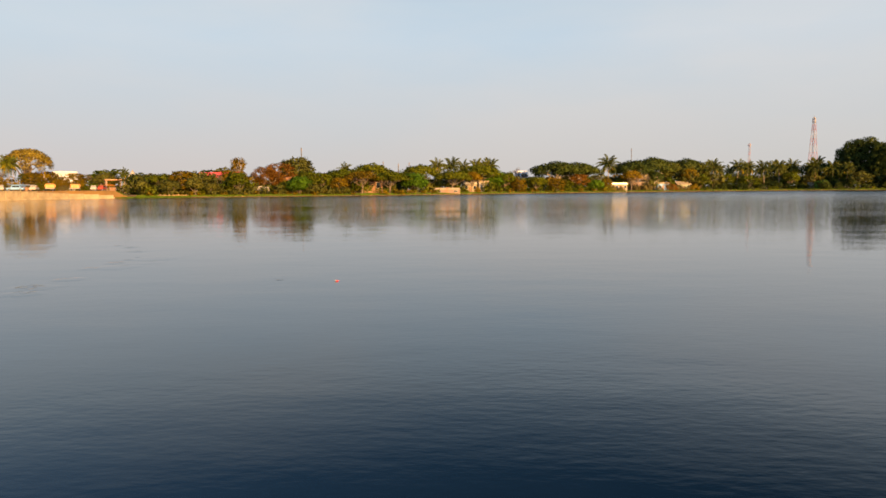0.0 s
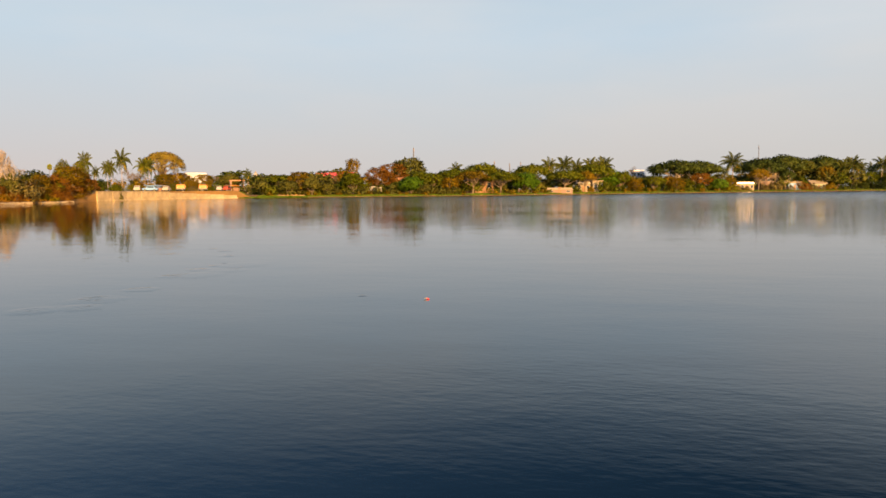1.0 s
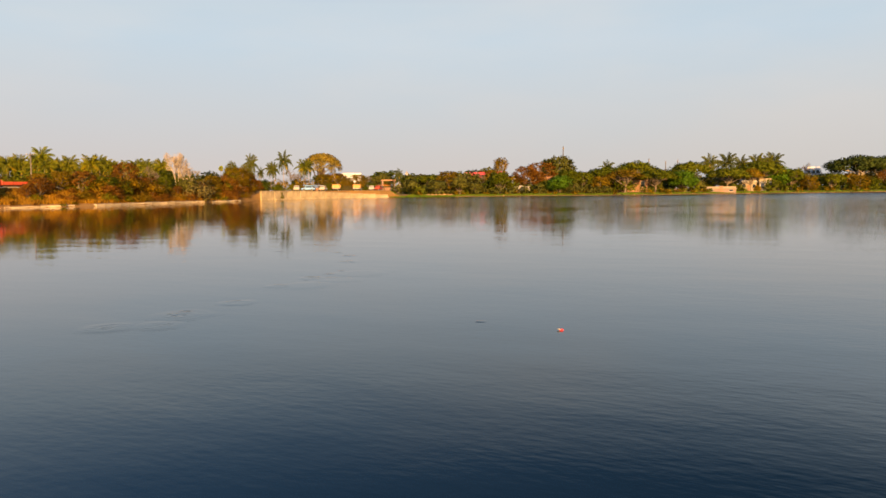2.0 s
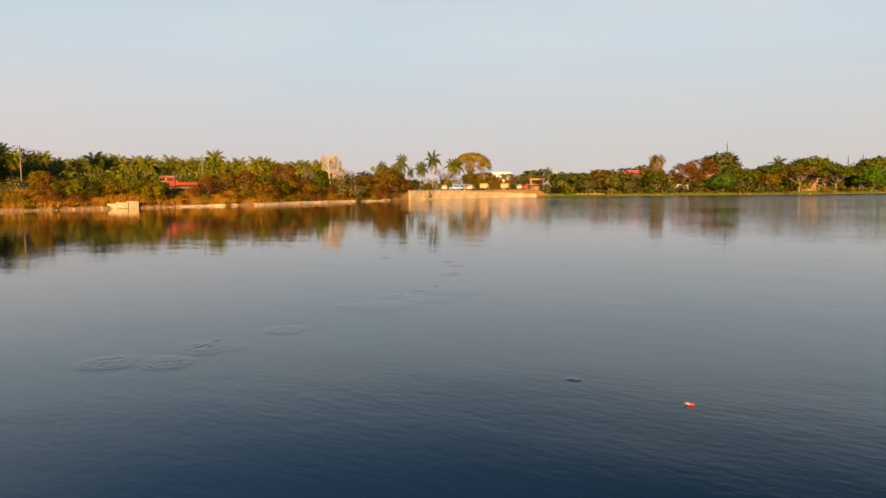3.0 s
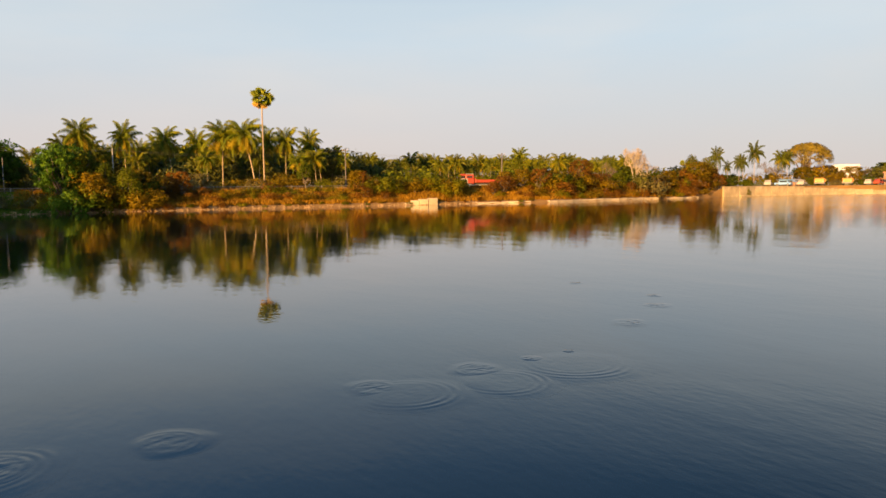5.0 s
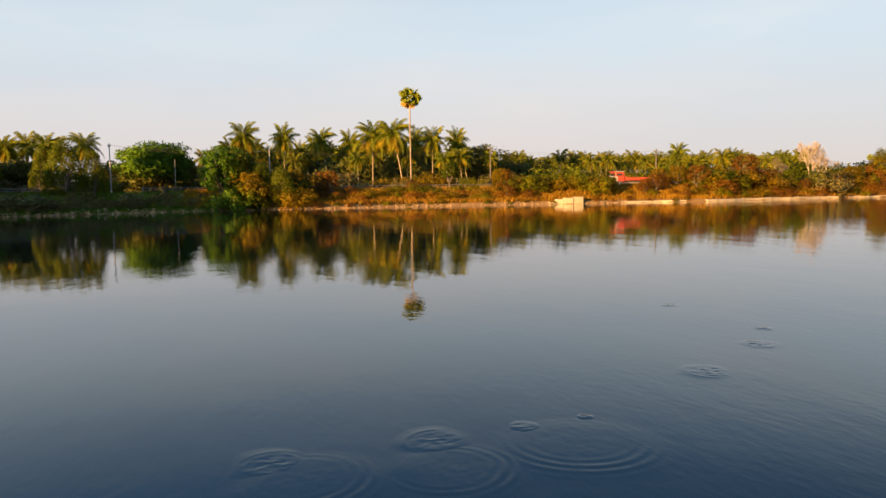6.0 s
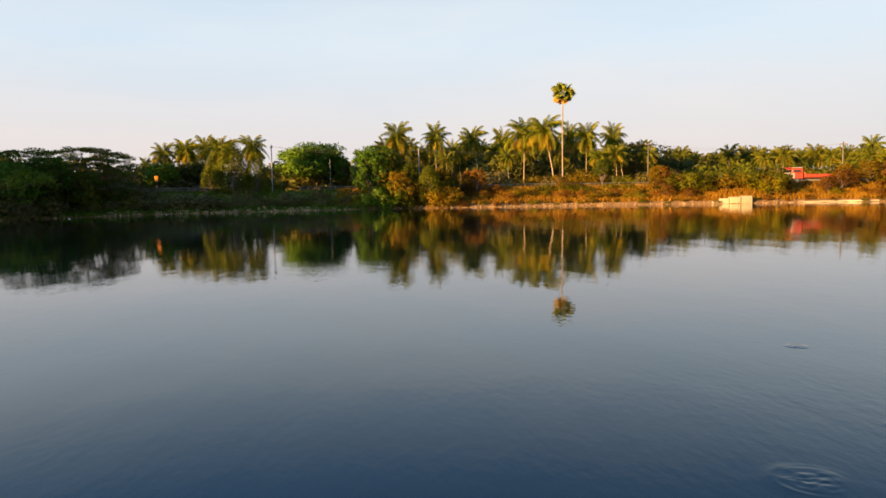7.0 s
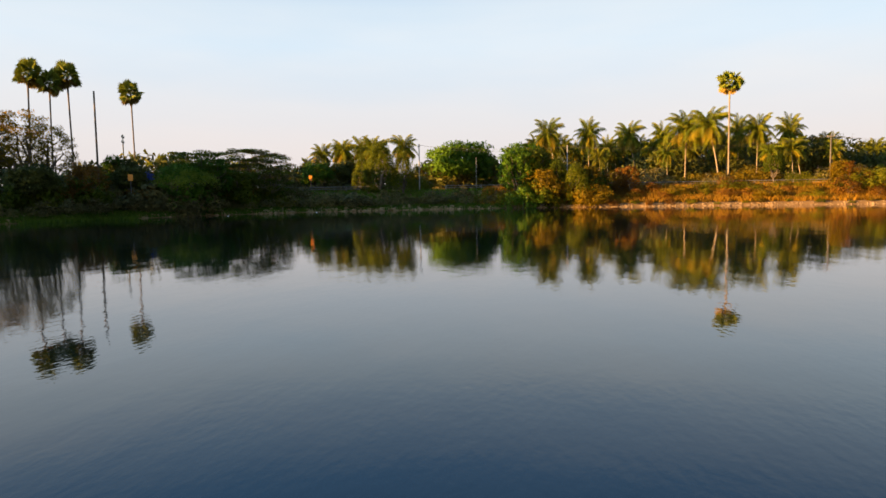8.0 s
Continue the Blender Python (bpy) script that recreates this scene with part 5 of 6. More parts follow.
def stones(name, t0, t1, count, s0, s1, size, label):
    """Loose rubble in one heap of real stones."""
    rng = np.random.default_rng(count)
    bm = bmesh.new()
    bmesh.ops.create_icosphere(bm, subdivisions=1, radius=1.0)
    bv = np.array([v.co[:] for v in bm.verts])
    bf = [[v.index for v in f.verts] for f in bm.faces]
    bm.free()
    verts, faces = [], []
    for i in range(count):
        t, s = rng.uniform(min(t0, t1), max(t0, t1)), s0 + (s1 - s0) * rng.uniform(0, 1) ** 1.4
        if noise.noise(Vector((t * 1.7, 5.0, 0))) < -0.22 + rng.uniform(-0.15, 0.15):
            continue
        x, y = spot(t, s)
        z = max(land(t, s), -0.12)
        k = size * (0.35 + 1.3 * rng.uniform(0, 1) ** 2.5)
        v = bv * rng.uniform(0.75, 1.25, size=(len(bv), 1)) * np.array((k, k * rng.uniform(0.6, 1), k * rng.uniform(0.45, 0.75)))
        a = rng.uniform(0, 6.28)
        c, d = math.cos(a), math.sin(a)
        v = np.stack([v[:, 0] * c - v[:, 1] * d + x, v[:, 0] * d + v[:, 1] * c + y, v[:, 2] + z + 0.1 * k], axis=1)
        o = len(verts)
        verts += v.tolist()
        faces += [[j + o for j in f] for f in bf]
    return tagged(new(name, mesh_raw(name, verts, faces, STONE)), label, "stones", kind="stuff")


stones("rubble_edge", 54, 84, 2300, -0.3, 0.8, 0.10, "pale rubble stones lining the sunlit waterline")
stones("rubble_edge", 84, 111, 420, -0.15, 0.8, 0.16, "grey rubble stones along the shaded waterline")
stones("rubble_edge", 89, 104, 640, -0.1, 1.4, 0.21, "pale grey rubble heaped along the shaded waterline")
stones("rubble_edge", 106, 128, 160, 0.0, 1.6, 0.2, "grey rubble on the shaded shore")
stones("rubble_edge", 24, -30, 260, 0.0, 2.0, 0.18, "small stones on the far muddy shore")


def grass(name, t0, t1, count, s0, s1, tall, material, label):
    rng = np.random.default_rng(count + 1)
    verts, faces = [], []
    for i in range(count):
        t, s = rng.uniform(min(t0, t1), max(t0, t1)), rng.uniform(s0, s1)
        x, y = spot(t, s)
        z = max(land(t, s), -0.02)
        for k in range(4):
            a, h = rng.uniform(0, 6.28), tall * rng.uniform(0.4, 1.2)
            bx, by = x + rng.uniform(-0.3, 0.3), y + rng.uniform(-0.3, 0.3)
            w = 0.05 + 0.05 * tall
            o = len(verts)
            verts += [(bx - w * math.cos(a), by - w * math.sin(a), z), (bx + w * math.cos(a), by + w * math.sin(a), z), (bx + rng.normal() * 0.3 * h, by + rng.normal() * 0.3 * h, z + h)]
            faces.append((o, o + 1, o + 2))
    return tagged(new(name, mesh_raw(name, verts, faces, material)), label, "grass", kind="stuff")


grass("bank_grass", 38, 88, 16000, 1.2, 9.3, 0.55, GRASS, "dry golden and green grass on the sunlit bank")
grass("bank_grass", 86, 130, 6000, 1.5, 9.3, 0.4, GRASS_GREEN, "rough green grass on the shaded bank")
grass("bank_grass", 24, -36, 8000, 0.3, 9, 0.45, GRASS_GREEN, "low green grass along the far shore")
grass("bank_grass", 86, 130, 2600, 0.0, 1.6, 0.35, GRASS_GREEN, "rough dark grass at the shaded waterline")
grass("marsh_grass", 112.5, 119, 3000, -1.6, 0.6, 0.25, GRASS_GREEN, "bright wet grass at the lake margin")
grass("marsh_grass", 66, 76, 900, 6.5, 9.2, 0.4, GRASS_GREEN, "fresh green grass beside the road")


# ---- poles, signs and masts ----
def utility_pole(x, y, top, radius=0.11, material=None, arms=1, label="slim concrete utility pole with a crossarm"):
    z = ground_z(x, y)
    ob = thing("utility_pole", label, "utility pole")
    ob.matrix_basis = pose(x, y, z, 0, 0, 20)
    h = top - z
    v, f = tube([(0, 0, -0.5), (0.02, 0, h * 0.5), (0.05, 0, h)], [radius * 1.3, radius * 1.1, radius], 8)
    part("shaft", mesh_raw("shaft", v, f, material or CONCRETE, True), None, ob)
    for k in range(arms):
        bm = box((-0.75, -0.05, h - 0.45 - 0.7 * k), (0.75, 0.05, h - 0.35 - 0.7 * k), 0.01)
        part("crossarm", bm, RUST_STEEL, ob)
        for sx in (-0.65, 0.0, 0.65):
            bm = bmesh.new()
            rod(bm, (sx, 0, h - 0.36 - 0.7 * k), (sx, 0, h - 0.14 - 0.7 * k), 0.05)
            part("insulator", bm, WHITE_PAINT, ob)
    return ob


utility_pole(-109.4, 4.1, 9.4, 0.075, WHITE_PAINT, 1, "white painted utility pole with a crossarm")
utility_pole(-111.0, 25.6, 8.8, 0.07, WHITE_PAINT, 0, "white painted utility pole among shrubs")
utility_pole(-119.0, 64.3, 10.0, 0.085, RUST_STEEL, 1, "dark utility pole beside the palm grove")
utility_pole(-115.0, 95.8, 9.5, 0.10, RUST_STEEL, 1, "dark utility pole beside the plantation")
utility_pole(-110.5, 12.4, 7.3, 0.04, STEEL, 0, "thin grey pole by the road")
utility_pole(-97.6, -35.3, 10.9, 0.08, CONCRETE, 2, "slim concrete utility pole with two crossarms")
utility_pole(-81.0, -27.9, 14.2, 0.10, BARK, 0, "bare dead palm trunk standing like a pole")


def wire(a, b, sag):
    a, b = Vector(a), Vector(b)
    pts = [a.lerp(b, i / 12) + Vector((0, 0, -sag * 4 * (i / 12) * (1 - i / 12))) for i in range(13)]
    v, f = tube(pts, [0.012] * 13, 4)
    return tagged(new("overhead_wire", mesh_raw("overhead_wire", v, f, RUST_STEEL)), "thin dark overhead wire slung between poles", "wire")


for dz in (0.0, 0.35):
    wire((-109.4, 4.1, 9.2), (-111.0, 25.6, 8.6), 0.5 + dz)
    wire((-111.0, 25.6, 8.6), (-119.0, 64.3, 9.7), 0.8 + dz)
    wire((-119.0, 64.3, 9.7), (-115.0, 95.8, 9.2), 0.9 + dz)


def road_sign(x, y, top, w, h, material, label):
    z = ground_z(x, y)
    ob = thing("road_sign", label, "sign")
    t, _ = polar(x, y)
    ob.matrix_basis = pose(x, y, z, 0, 0, t)
    bm = bmesh.new()
    rod(bm, (0, 0, -0.3), (0, 0, top - z - h * 0.3), 0.05)
    part("post", bm, STEEL, ob)
    part("board", box((-w / 2, -0.09, top - z - h), (w / 2, -0.055, top - z), 0.012), material, ob)
    return ob


road_sign(-101.1, -9.7, 4.9, 0.45, 0.8, ORANGE_PAINT, "orange roadside hazard board on a post")
road_sign(-77.9, -22.0, 4.7, 0.5, 0.7, ORANGE_PAINT, "orange roadside hazard board on a post")
road_sign(-116.1, 7.0, 5.3, 0.8, 0.4, WHITE_PAINT, "small white roadside board on a post")
road_sign(-107.2, 72.2, 3.4, 0.45, 0.9, WHITE_PAINT, "white kilometre marker beside the road")
road_sign(-110.9, 18.8, 5.0, 0.35, 0.6, RED_ROOF, "small faded red marker on a post")


def pipe_rail(x, y, x2, y2, z):
    ob = thing("pipe_rail", "white painted pipe rail over a culvert", "railing")
    bm = bmesh.new()
    rod(bm, (x, y, z), (x2, y2, z), 0.07)
    part("rail", bm, WHITE_PAINT, ob)
    for f in (0.02, 0.5, 0.98):
        bm = bmesh.new()
        a = Vector((x, y, 0)).lerp(Vector((x2, y2, 0)), f)
        rod(bm, (a.x, a.y, ground_z(a.x, a.y) - 0.2), (a.x, a.y, z), 0.06)
        part("post", bm, WHITE_PAINT, ob)
    return ob


pipe_rail(-105.3, 81.8, -105.1, 86.1, 3.15)
pipe_rail(-107.1, 69.3, -106.5, 71.8, 3.15)


def lattice_mast(x, y, top, foot, head, bays, label, name="radio_mast"):
    """A four-legged lattice mast, narrowing upwards, painted in red and white bands."""
    z = ground_z(x, y)
    h = top - z
    ob = thing(name, label, "tower")
    ob.matrix_basis = pose(x, y, z, 0, 0, 30)

    def corner(k, f):
        w = foot / 2 + (head / 2 - foot / 2) * f
        return Vector(((-1, 1, 1, -1)[k] * w, (-1, -1, 1, 1)[k] * w, h * f))

    r = max(0.03, foot * 0.013)
    for b in range(bays):
        f0, f1 = b / bays, (b + 1) / bays
        bm = bmesh.new()
        for k in range(4):
            rod(bm, corner(k, f0), corner(k, f1), r * 1.5, 4)
            rod(bm, corner(k, f0), corner((k + 1) % 4, f1), r * 0.8, 4)
            rod(bm, corner((k + 1) % 4, f0), corner(k, f1), r * 0.8, 4)
            rod(bm, corner(k, f1), corner((k + 1) % 4, f1), r * 0.8, 4)
        part("section", bm, (TOWER_RED if b % 2 == 0 else TOWER_WHITE) if foot > 1 else RUST_STEEL, ob)
    bm = bmesh.new()
    rod(bm, (0, 0, h - 0.5), (0, 0, h + 0.03 * h), r, 5)
    part("aerial", bm, RUST_STEEL, ob)
    for k in range(3):
        a = k * 2.1
        bm = bmesh.new()
        rod(bm, (head * 0.9 * math.cos(a), head * 0.9 * math.sin(a), h * 0.93), (head * 0.9 * math.cos(a), head * 0.9 * math.sin(a), h * 0.985), max(0.06, head * 0.16), 6)
        part("antenna", bm, TOWER_WHITE, ob)
    return ob


lattice_mast(236.1, 447.8, 45.6, 5.6, 1.1, 10, "tall red and white lattice telecom tower", "telecom_tower")
lattice_mast(200.2, 458.7, 30.2, 1.3, 0.9, 11, "slender red and white guyed lattice mast")
lattice_mast(115.4, 429.5, 25.8, 0.35, 0.25, 8, "thin lattice mast above the trees")
lattice_mast(-60.0, 298.0, 19.8, 0.35, 0.25, 8, "thin lattice mast above the trees")
lattice_mast(-27.1, 318.4, 14.6, 0.3, 0.2, 6, "thin mast above the trees")
lattice_mast(-20.5, 323.1, 13.7, 0.3, 0.2, 6, "thin mast above the trees")
lattice_mast(-15.7, 326.1, 14.3, 0.3, 0.2, 6, "thin mast above the trees")


# ---- vehicles ----
def wheel(parent, x, y, r=0.5, w=0.28):
    bm = bmesh.new()
    bmesh.ops.create_cone(bm, cap_ends=True, segments=16, radius1=r, radius2=r, depth=w, matrix=Matrix.Translation((x, y, r)) @ Matrix.Rotation(math.pi / 2, 4, "X"))
    bmesh.ops.bevel(bm, geom=[e for e in bm.edges if len(e.link_faces) == 2 and e.calc_face_angle(0) > 1], offset=0.05, segments=1, affect="EDGES")
    wh = part("wheel", bm, RUBBER, parent)
    bm = bmesh.new()
    bmesh.ops.create_cone(bm, cap_ends=True, segments=12, radius1=r * 0.5, radius2=r * 0.42, depth=w + 0.04, matrix=Matrix.Translation((x, y, r)) @ Matrix.Rotation(math.pi / 2, 4, "X"))
    part("rim", bm, STEEL, wh)


def lorry(label, cab_mat, body_mat, length=8.4, cargo=1.2, cab_h=2.7, name="lorry", tipper=False):
    """A goods lorry that faces +x: cab with glass, bumper and lamps, an open cargo body on a chassis, wheels."""
    ob = thing(name, label, "truck")
    f = length / 2
    bm = bmesh.new()
    box_into(bm, (f - 1.9, -1.15, 0.75), (f - 0.05, 1.15, 1.75), 0.10)
    box_into(bm, (f - 1.9, -1.12, 1.72), (f - 0.2, 1.12, cab_h), 0.14)
    cab = part("cab", bm, cab_mat, ob)
    part("windscreen", box((f - 0.22, -0.98, 1.82), (f - 0.17, 0.98, cab_h - 0.25), 0.02), GLASS, cab)
    for sy in (-1, 1):
        part("side_window", box((f - 1.45, sy * 1.125 - 0.015, 1.85), (f - 0.45, sy * 1.125 + 0.015, cab_h - 0.3), 0.01), GLASS, cab)
        part("headlight", box((f - 0.06, sy * 0.85 - 0.16, 0.95), (f, sy * 0.85 + 0.16, 1.15), 0.03), WHITE_PAINT, cab)
    part("bumper", box((f - 0.1, -1.2, 0.5), (f + 0.12, 1.2, 0.78), 0.05), STEEL, ob)
    part("visor", box((f - 0.35, -1.1, cab_h - 0.05), (f + 0.1, 1.1, cab_h + 0.12), 0.03), cab_mat, ob)
    part("chassis", box((-f, -0.5, 0.65), (f - 0.3, 0.5, 0.9), 0.02), RUST_STEEL, ob)
    bm = bmesh.new()
    box_into(bm, (-f, -1.2, 0.95), (f - 2.05, 1.2, 1.08), 0.02)
    for sy in (-1, 1):
        box_into(bm, (-f, sy * 1.17 - 0.05, 1.08), (f - 2.05, sy * 1.17 + 0.05, 1.08 + cargo), 0.02)
        for k in range(8):
            xx = -f + 0.15 + k * (length - 2.4) / 7
            box_into(bm, (xx - 0.05, sy * 1.25 - 0.04, 0.98), (xx + 0.05, sy * 1.25 + 0.04, 1.1 + cargo))
    box_into(bm, (-f - 0.04, -1.2, 1.08), (-f + 0.06, 1.2, 1.08 + cargo), 0.02)
    box_into(bm, (f - 2.15, -1.2, 1.08), (f - 2.05, 1.2, 1.35 + cargo), 0.02)
    part("cargo_body", bm, body_mat, ob)
    for x in (f - 1.0, -f + 1.3, -f + 2.5):
        for sy in (-1, 1):
            wheel(ob, x, sy * 1.0)
    return ob


tx, ty = -108.4, 85.9
ux, uy = -107.1, 92.7
truck_turn = math.degrees(math.atan2(ty - uy, tx - ux))
red_lorry = lorry("red goods lorry with a white cab front on the lakeside road", RED_PAINT, RED_PAINT, 12.4, 0.42, 2.45)
red_lorry.matrix_basis = pose((tx + ux) / 2 - 0.3 + 0.02 * (ux - tx), (ty + uy) / 2 - 1.7 + 0.2 * (uy - ty), 2.62, 0, 0, truck_turn)
bm = bmesh.new()
box_into(bm, (6.15, -1.16, 0.8), (6.23, 1.16, 1.75), 0.03)
box_into(bm, (4.4, -1.12, 2.45), (6.0, 1.12, 2.58), 0.04)
box_into(bm, (5.6, -1.17, 0.85), (6.1, -1.13, 1.7), 0.01)
box_into(bm, (5.6, 1.13, 0.85), (6.1, 1.17, 1.7), 0.01)
part("white_front_panel", bm, WHITE_PAINT, red_lorry, "white painted cab front and roof")


def place(ob, x, y, turn, lift=0.0):
    ob.matrix_basis = pose(x, y, ground_z(x, y) + lift, 0, 0, turn)
    return ob


place(lorry("yellow tipper lorry parked behind the lakeside wall", YELLOW_PAINT, YELLOW_PAINT, 4.4, 0.5, 1.8), -106.7, 190.0, 298)
place(lorry("yellow goods van parked behind the lakeside wall", YELLOW_PAINT, YELLOW_PAINT, 3.8, 0.4, 1.7), -104.6, 199.0, 296)


def car(label, material, name="car"):
    """A small saloon that faces +x."""
    ob = thing(name, label, "car")
    body = part("body", box((-1.95, -0.8, 0.32), (1.95, 0.8, 0.85), 0.12), material, ob)
    bm = bmesh.new()
    box_into(bm, (-1.4, -0.72, 0.84), (1.0, 0.72, 1.42), 0.05)
    for v in bm.verts:
        if v.co.z > 1.1:
            v.co.x *= 0.72
            v.co.y *= 0.88
    part("cabin", bm, material, ob)
    part("windscreen", box((0.62, -0.56, 0.92), (0.86, 0.56, 1.34), 0.02), GLASS, ob)
    part("rear_window", box((-1.16, -0.56, 0.95), (-0.98, 0.56, 1.32), 0.02), GLASS, ob)
    for sy in (-1, 1):
        part("side_window", box((-0.95, sy * 0.66 - 0.05, 0.95), (0.60, sy * 0.66 + 0.05, 1.32), 0.02), GLASS, ob)
    part("roof", box((-0.98, -0.62, 1.41), (0.70, 0.62, 1.47), 0.03), material, ob)
    for x in (-1.2, 1.2):
        for sy in (-1, 1):
            wheel(ob, x, sy * 0.74, 0.31, 0.2)
    for sy in (-1, 1):
        part("headlight", box((1.9, sy * 0.58 - 0.14, 0.6), (1.97, sy * 0.58 + 0.14, 0.74), 0.02), WHITE_PAINT, body)
    return ob


first_car = place(car("white saloon car parked behind the lakeside wall", WHITE_PAINT), -106.2, 167.9, 118)
tagged(first_car, group="cars behind the wall")
place(car("teal hatchback parked behind the lakeside wall", BLUE_PAINT), -106.8, 174.7, 200)
place(car("red car parked behind the lakeside wall", RED_PAINT), -98.5, 202.0, 100)
for gx, gy, gt in ((-105.0, 179.6, 108), (-98.8, 197.9, 112), (-98.0, 210.8, 40)):
    copy_thing(first_car, pose(gx, gy, ground_z(gx, gy), 0, 0, gt))
# lorry shape used in place of a blue tarpaulin sheet
BLUE_LORRY = paint("deep_blue_lorry_paint", (0.02, 0.05, 0.30), 0.5)
place(lorry("small deep blue lorry standing in for a blue tarpaulin among shaded trees", BLUE_LORRY, BLUE_LORRY, 5.2, 1.3, 2.5), -86.2, -25.9, 10, 0.03)
van = place(lorry("white van parked on the far shore", WHITE_PAINT, WHITE_PAINT, 4.6, 1.3, 2.3, "van"), -58.7, 225.7, 160)


# ---- buildings ----
def building(name, label, x, y, w, d, h, turn, wall, roof, storeys=1, bays=3, kind="flat", base=None, trim=None):
    """A small house: walls, roof, framed windows with panes and sills, a door."""
    z = ground_z(x, y) if base is None else base
    ob = thing(name, label, "building")
    ob.matrix_basis = pose(x, y, z, 0, 0, turn)
    part("wall", box((-w / 2, -d / 2, -0.5), (w / 2, d / 2, h), 0.03), wall, ob)
    if kind == "flat":
        bm = bmesh.new()
        box_into(bm, (-w / 2 - 0.35, -d / 2 - 0.35, h), (w / 2 + 0.35, d / 2 + 0.35, h + 0.18), 0.03)
        for a, b in (((-w / 2, -d / 2), (w / 2, -d / 2 + 0.15)), ((-w / 2, d / 2 - 0.15), (w / 2, d / 2)), ((-w / 2, -d / 2), (-w / 2 + 0.15, d / 2)), ((w / 2 - 0.15, -d / 2), (w / 2, d / 2))):
            box_into(bm, (*a, h + 0.18), (*b, h + 0.75), 0.02)
        part("roof", bm, roof, ob)
    else:
        rise = d * 0.28
        over = 0.5
        vs = [(-w / 2 - over, -d / 2 - over, h - 0.15), (w / 2 + over, -d / 2 - over, h - 0.15), (w / 2 + over, 0, h + rise), (-w / 2 - over, 0, h + rise), (-w / 2 - over, d / 2 + over, h - 0.15), (w / 2 + over, d / 2 + over, h - 0.15)]
        vs += [(a, b, c - 0.14) for a, b, c in vs]
        fs = [(0, 1, 2, 3), (3, 2, 5, 4), (7, 6, 9, 8), (8, 9, 10, 11), (0, 6, 7, 1), (4, 5, 11, 10), (0, 3, 9, 6), (3, 4, 10, 9), (1, 7, 8, 2), (2, 8, 11, 5)]
        part("roof", mesh_raw("roof", vs, fs, roof), None, ob)
        part("gable", mesh_raw("gable", [(-w / 2, -d / 2, h), (-w / 2, d / 2, h), (-w / 2, 0, h + rise * 0.85), (w / 2, -d / 2, h), (w / 2, d / 2, h), (w / 2, 0, h + rise * 0.85)], [(0, 2, 1), (3, 4, 5)], wall), None, ob)
    sh = h / storeys
    for s in range(storeys):
        for b in range(bays):
            cx = -w / 2 + w * (b + 0.5) / bays
            if s == 0 and b == bays // 2:
                part("door", box((cx - 0.5, -d / 2 - 0.05, 0.05), (cx + 0.5, -d / 2 + 0.02, 2.1), 0.02), BROWN_WALL, ob)
                continue
            ww, wh = min(1.2, w / bays * 0.5), sh * 0.4
            z0 = s * sh + sh * 0.36
            bm = bmesh.new()
            for lo, hi in (((cx - ww / 2 - 0.08, z0 - 0.08), (cx + ww / 2 + 0.08, z0)), ((cx - ww / 2 - 0.08, z0 + wh), (cx + ww / 2 + 0.08, z0 + wh + 0.08)), ((cx - ww / 2 - 0.08, z0), (cx - ww / 2, z0 + wh)), ((cx + ww / 2, z0), (cx + ww / 2 + 0.08, z0 + wh))):
                box_into(bm, (lo[0], -d / 2 - 0.08, lo[1]), (hi[0], -d / 2 + 0.02, hi[1]))
            win = part("window", bm, trim or WHITE_PAINT, ob)
            part("pane", box((cx - ww / 2, -d / 2 - 0.03, z0), (cx + ww / 2, -d / 2 + 0.01, z0 + wh)), GLASS, win)
            part("sill", box((cx - ww / 2 - 0.15, -d / 2 - 0.2, z0 - 0.16), (cx + ww / 2 + 0.15, -d / 2 + 0.02, z0 - 0.083)), CONCRETE, win)
    return ob


building("house", "cream flat-roofed lakeside house", 80.0, 322.0, 8, 5, 2.8, 10, CREAM_PAINT, TIN, 1, 4)
building("apartment_block", "faded pink two-storey block under trees", 93.2, 335.8, 7, 6, 5.6, 12, PINK_PAINT, CREAM_PAINT, 2, 3)
building("apartment_block", "cream two-storey block behind trees", 99.0, 347.0, 17, 7, 7.8, 14, CREAM_PAINT, WHITE_PAINT, 2, 6)
building("shed", "pale blue lakeside shed", 105.2, 337.7, 6, 4, 3.0, 14, BLUE_PAINT, CREAM_PAINT, 1, 3)
building("house", "pale green house with a cream roof", 117.6, 345.3, 7, 5, 2.9, 14, GREEN_PAINT, CREAM_PAINT, 1, 3, "gable")
building("house", "white house half hidden by trees", 10.6, 274.5, 5, 4, 3.0, 2, CREAM_PAINT, WHITE_PAINT, 1, 3)
building("house", "white house half hidden by trees", 16.0, 275.0, 4, 4, 3.6, 2, WHITE_PAINT, CREAM_PAINT, 1, 2)
building("house", "cream two-storey house among trees", 25.0, 303.7, 6, 5, 6.0, 4, CREAM_PAINT, CREAM_PAINT, 2, 3)
building("house", "white upper-storey house above the trees", 37.2, 333.7, 5, 5, 8.2, 6, HALL_WHITE, HALL_WHITE, 3, 3)
building("house", "terracotta walled house under trees", -27.0, 250.0, 12, 7, 4.6, -4, BROWN_WALL, TILE_ROOF, 1, 4, "gable")
building("shed", "low sunlit pinkish shelter at the far shore", 1.6, 253.7, 9, 3, 1.2, 0, PINK_PAINT, CREAM_PAINT, 1, 3)
building("house", "house with a red sheet roof behind trees", -79.9, 250.3, 15, 8, 5.2, -12, CREAM_PAINT, RED_ROOF, 1, 4, "gable")
building("house", "small sunlit house among trees", -88.0, 251.5, 8, 6, 6.2, -14, CREAM_PAINT, TIN, 2, 3)
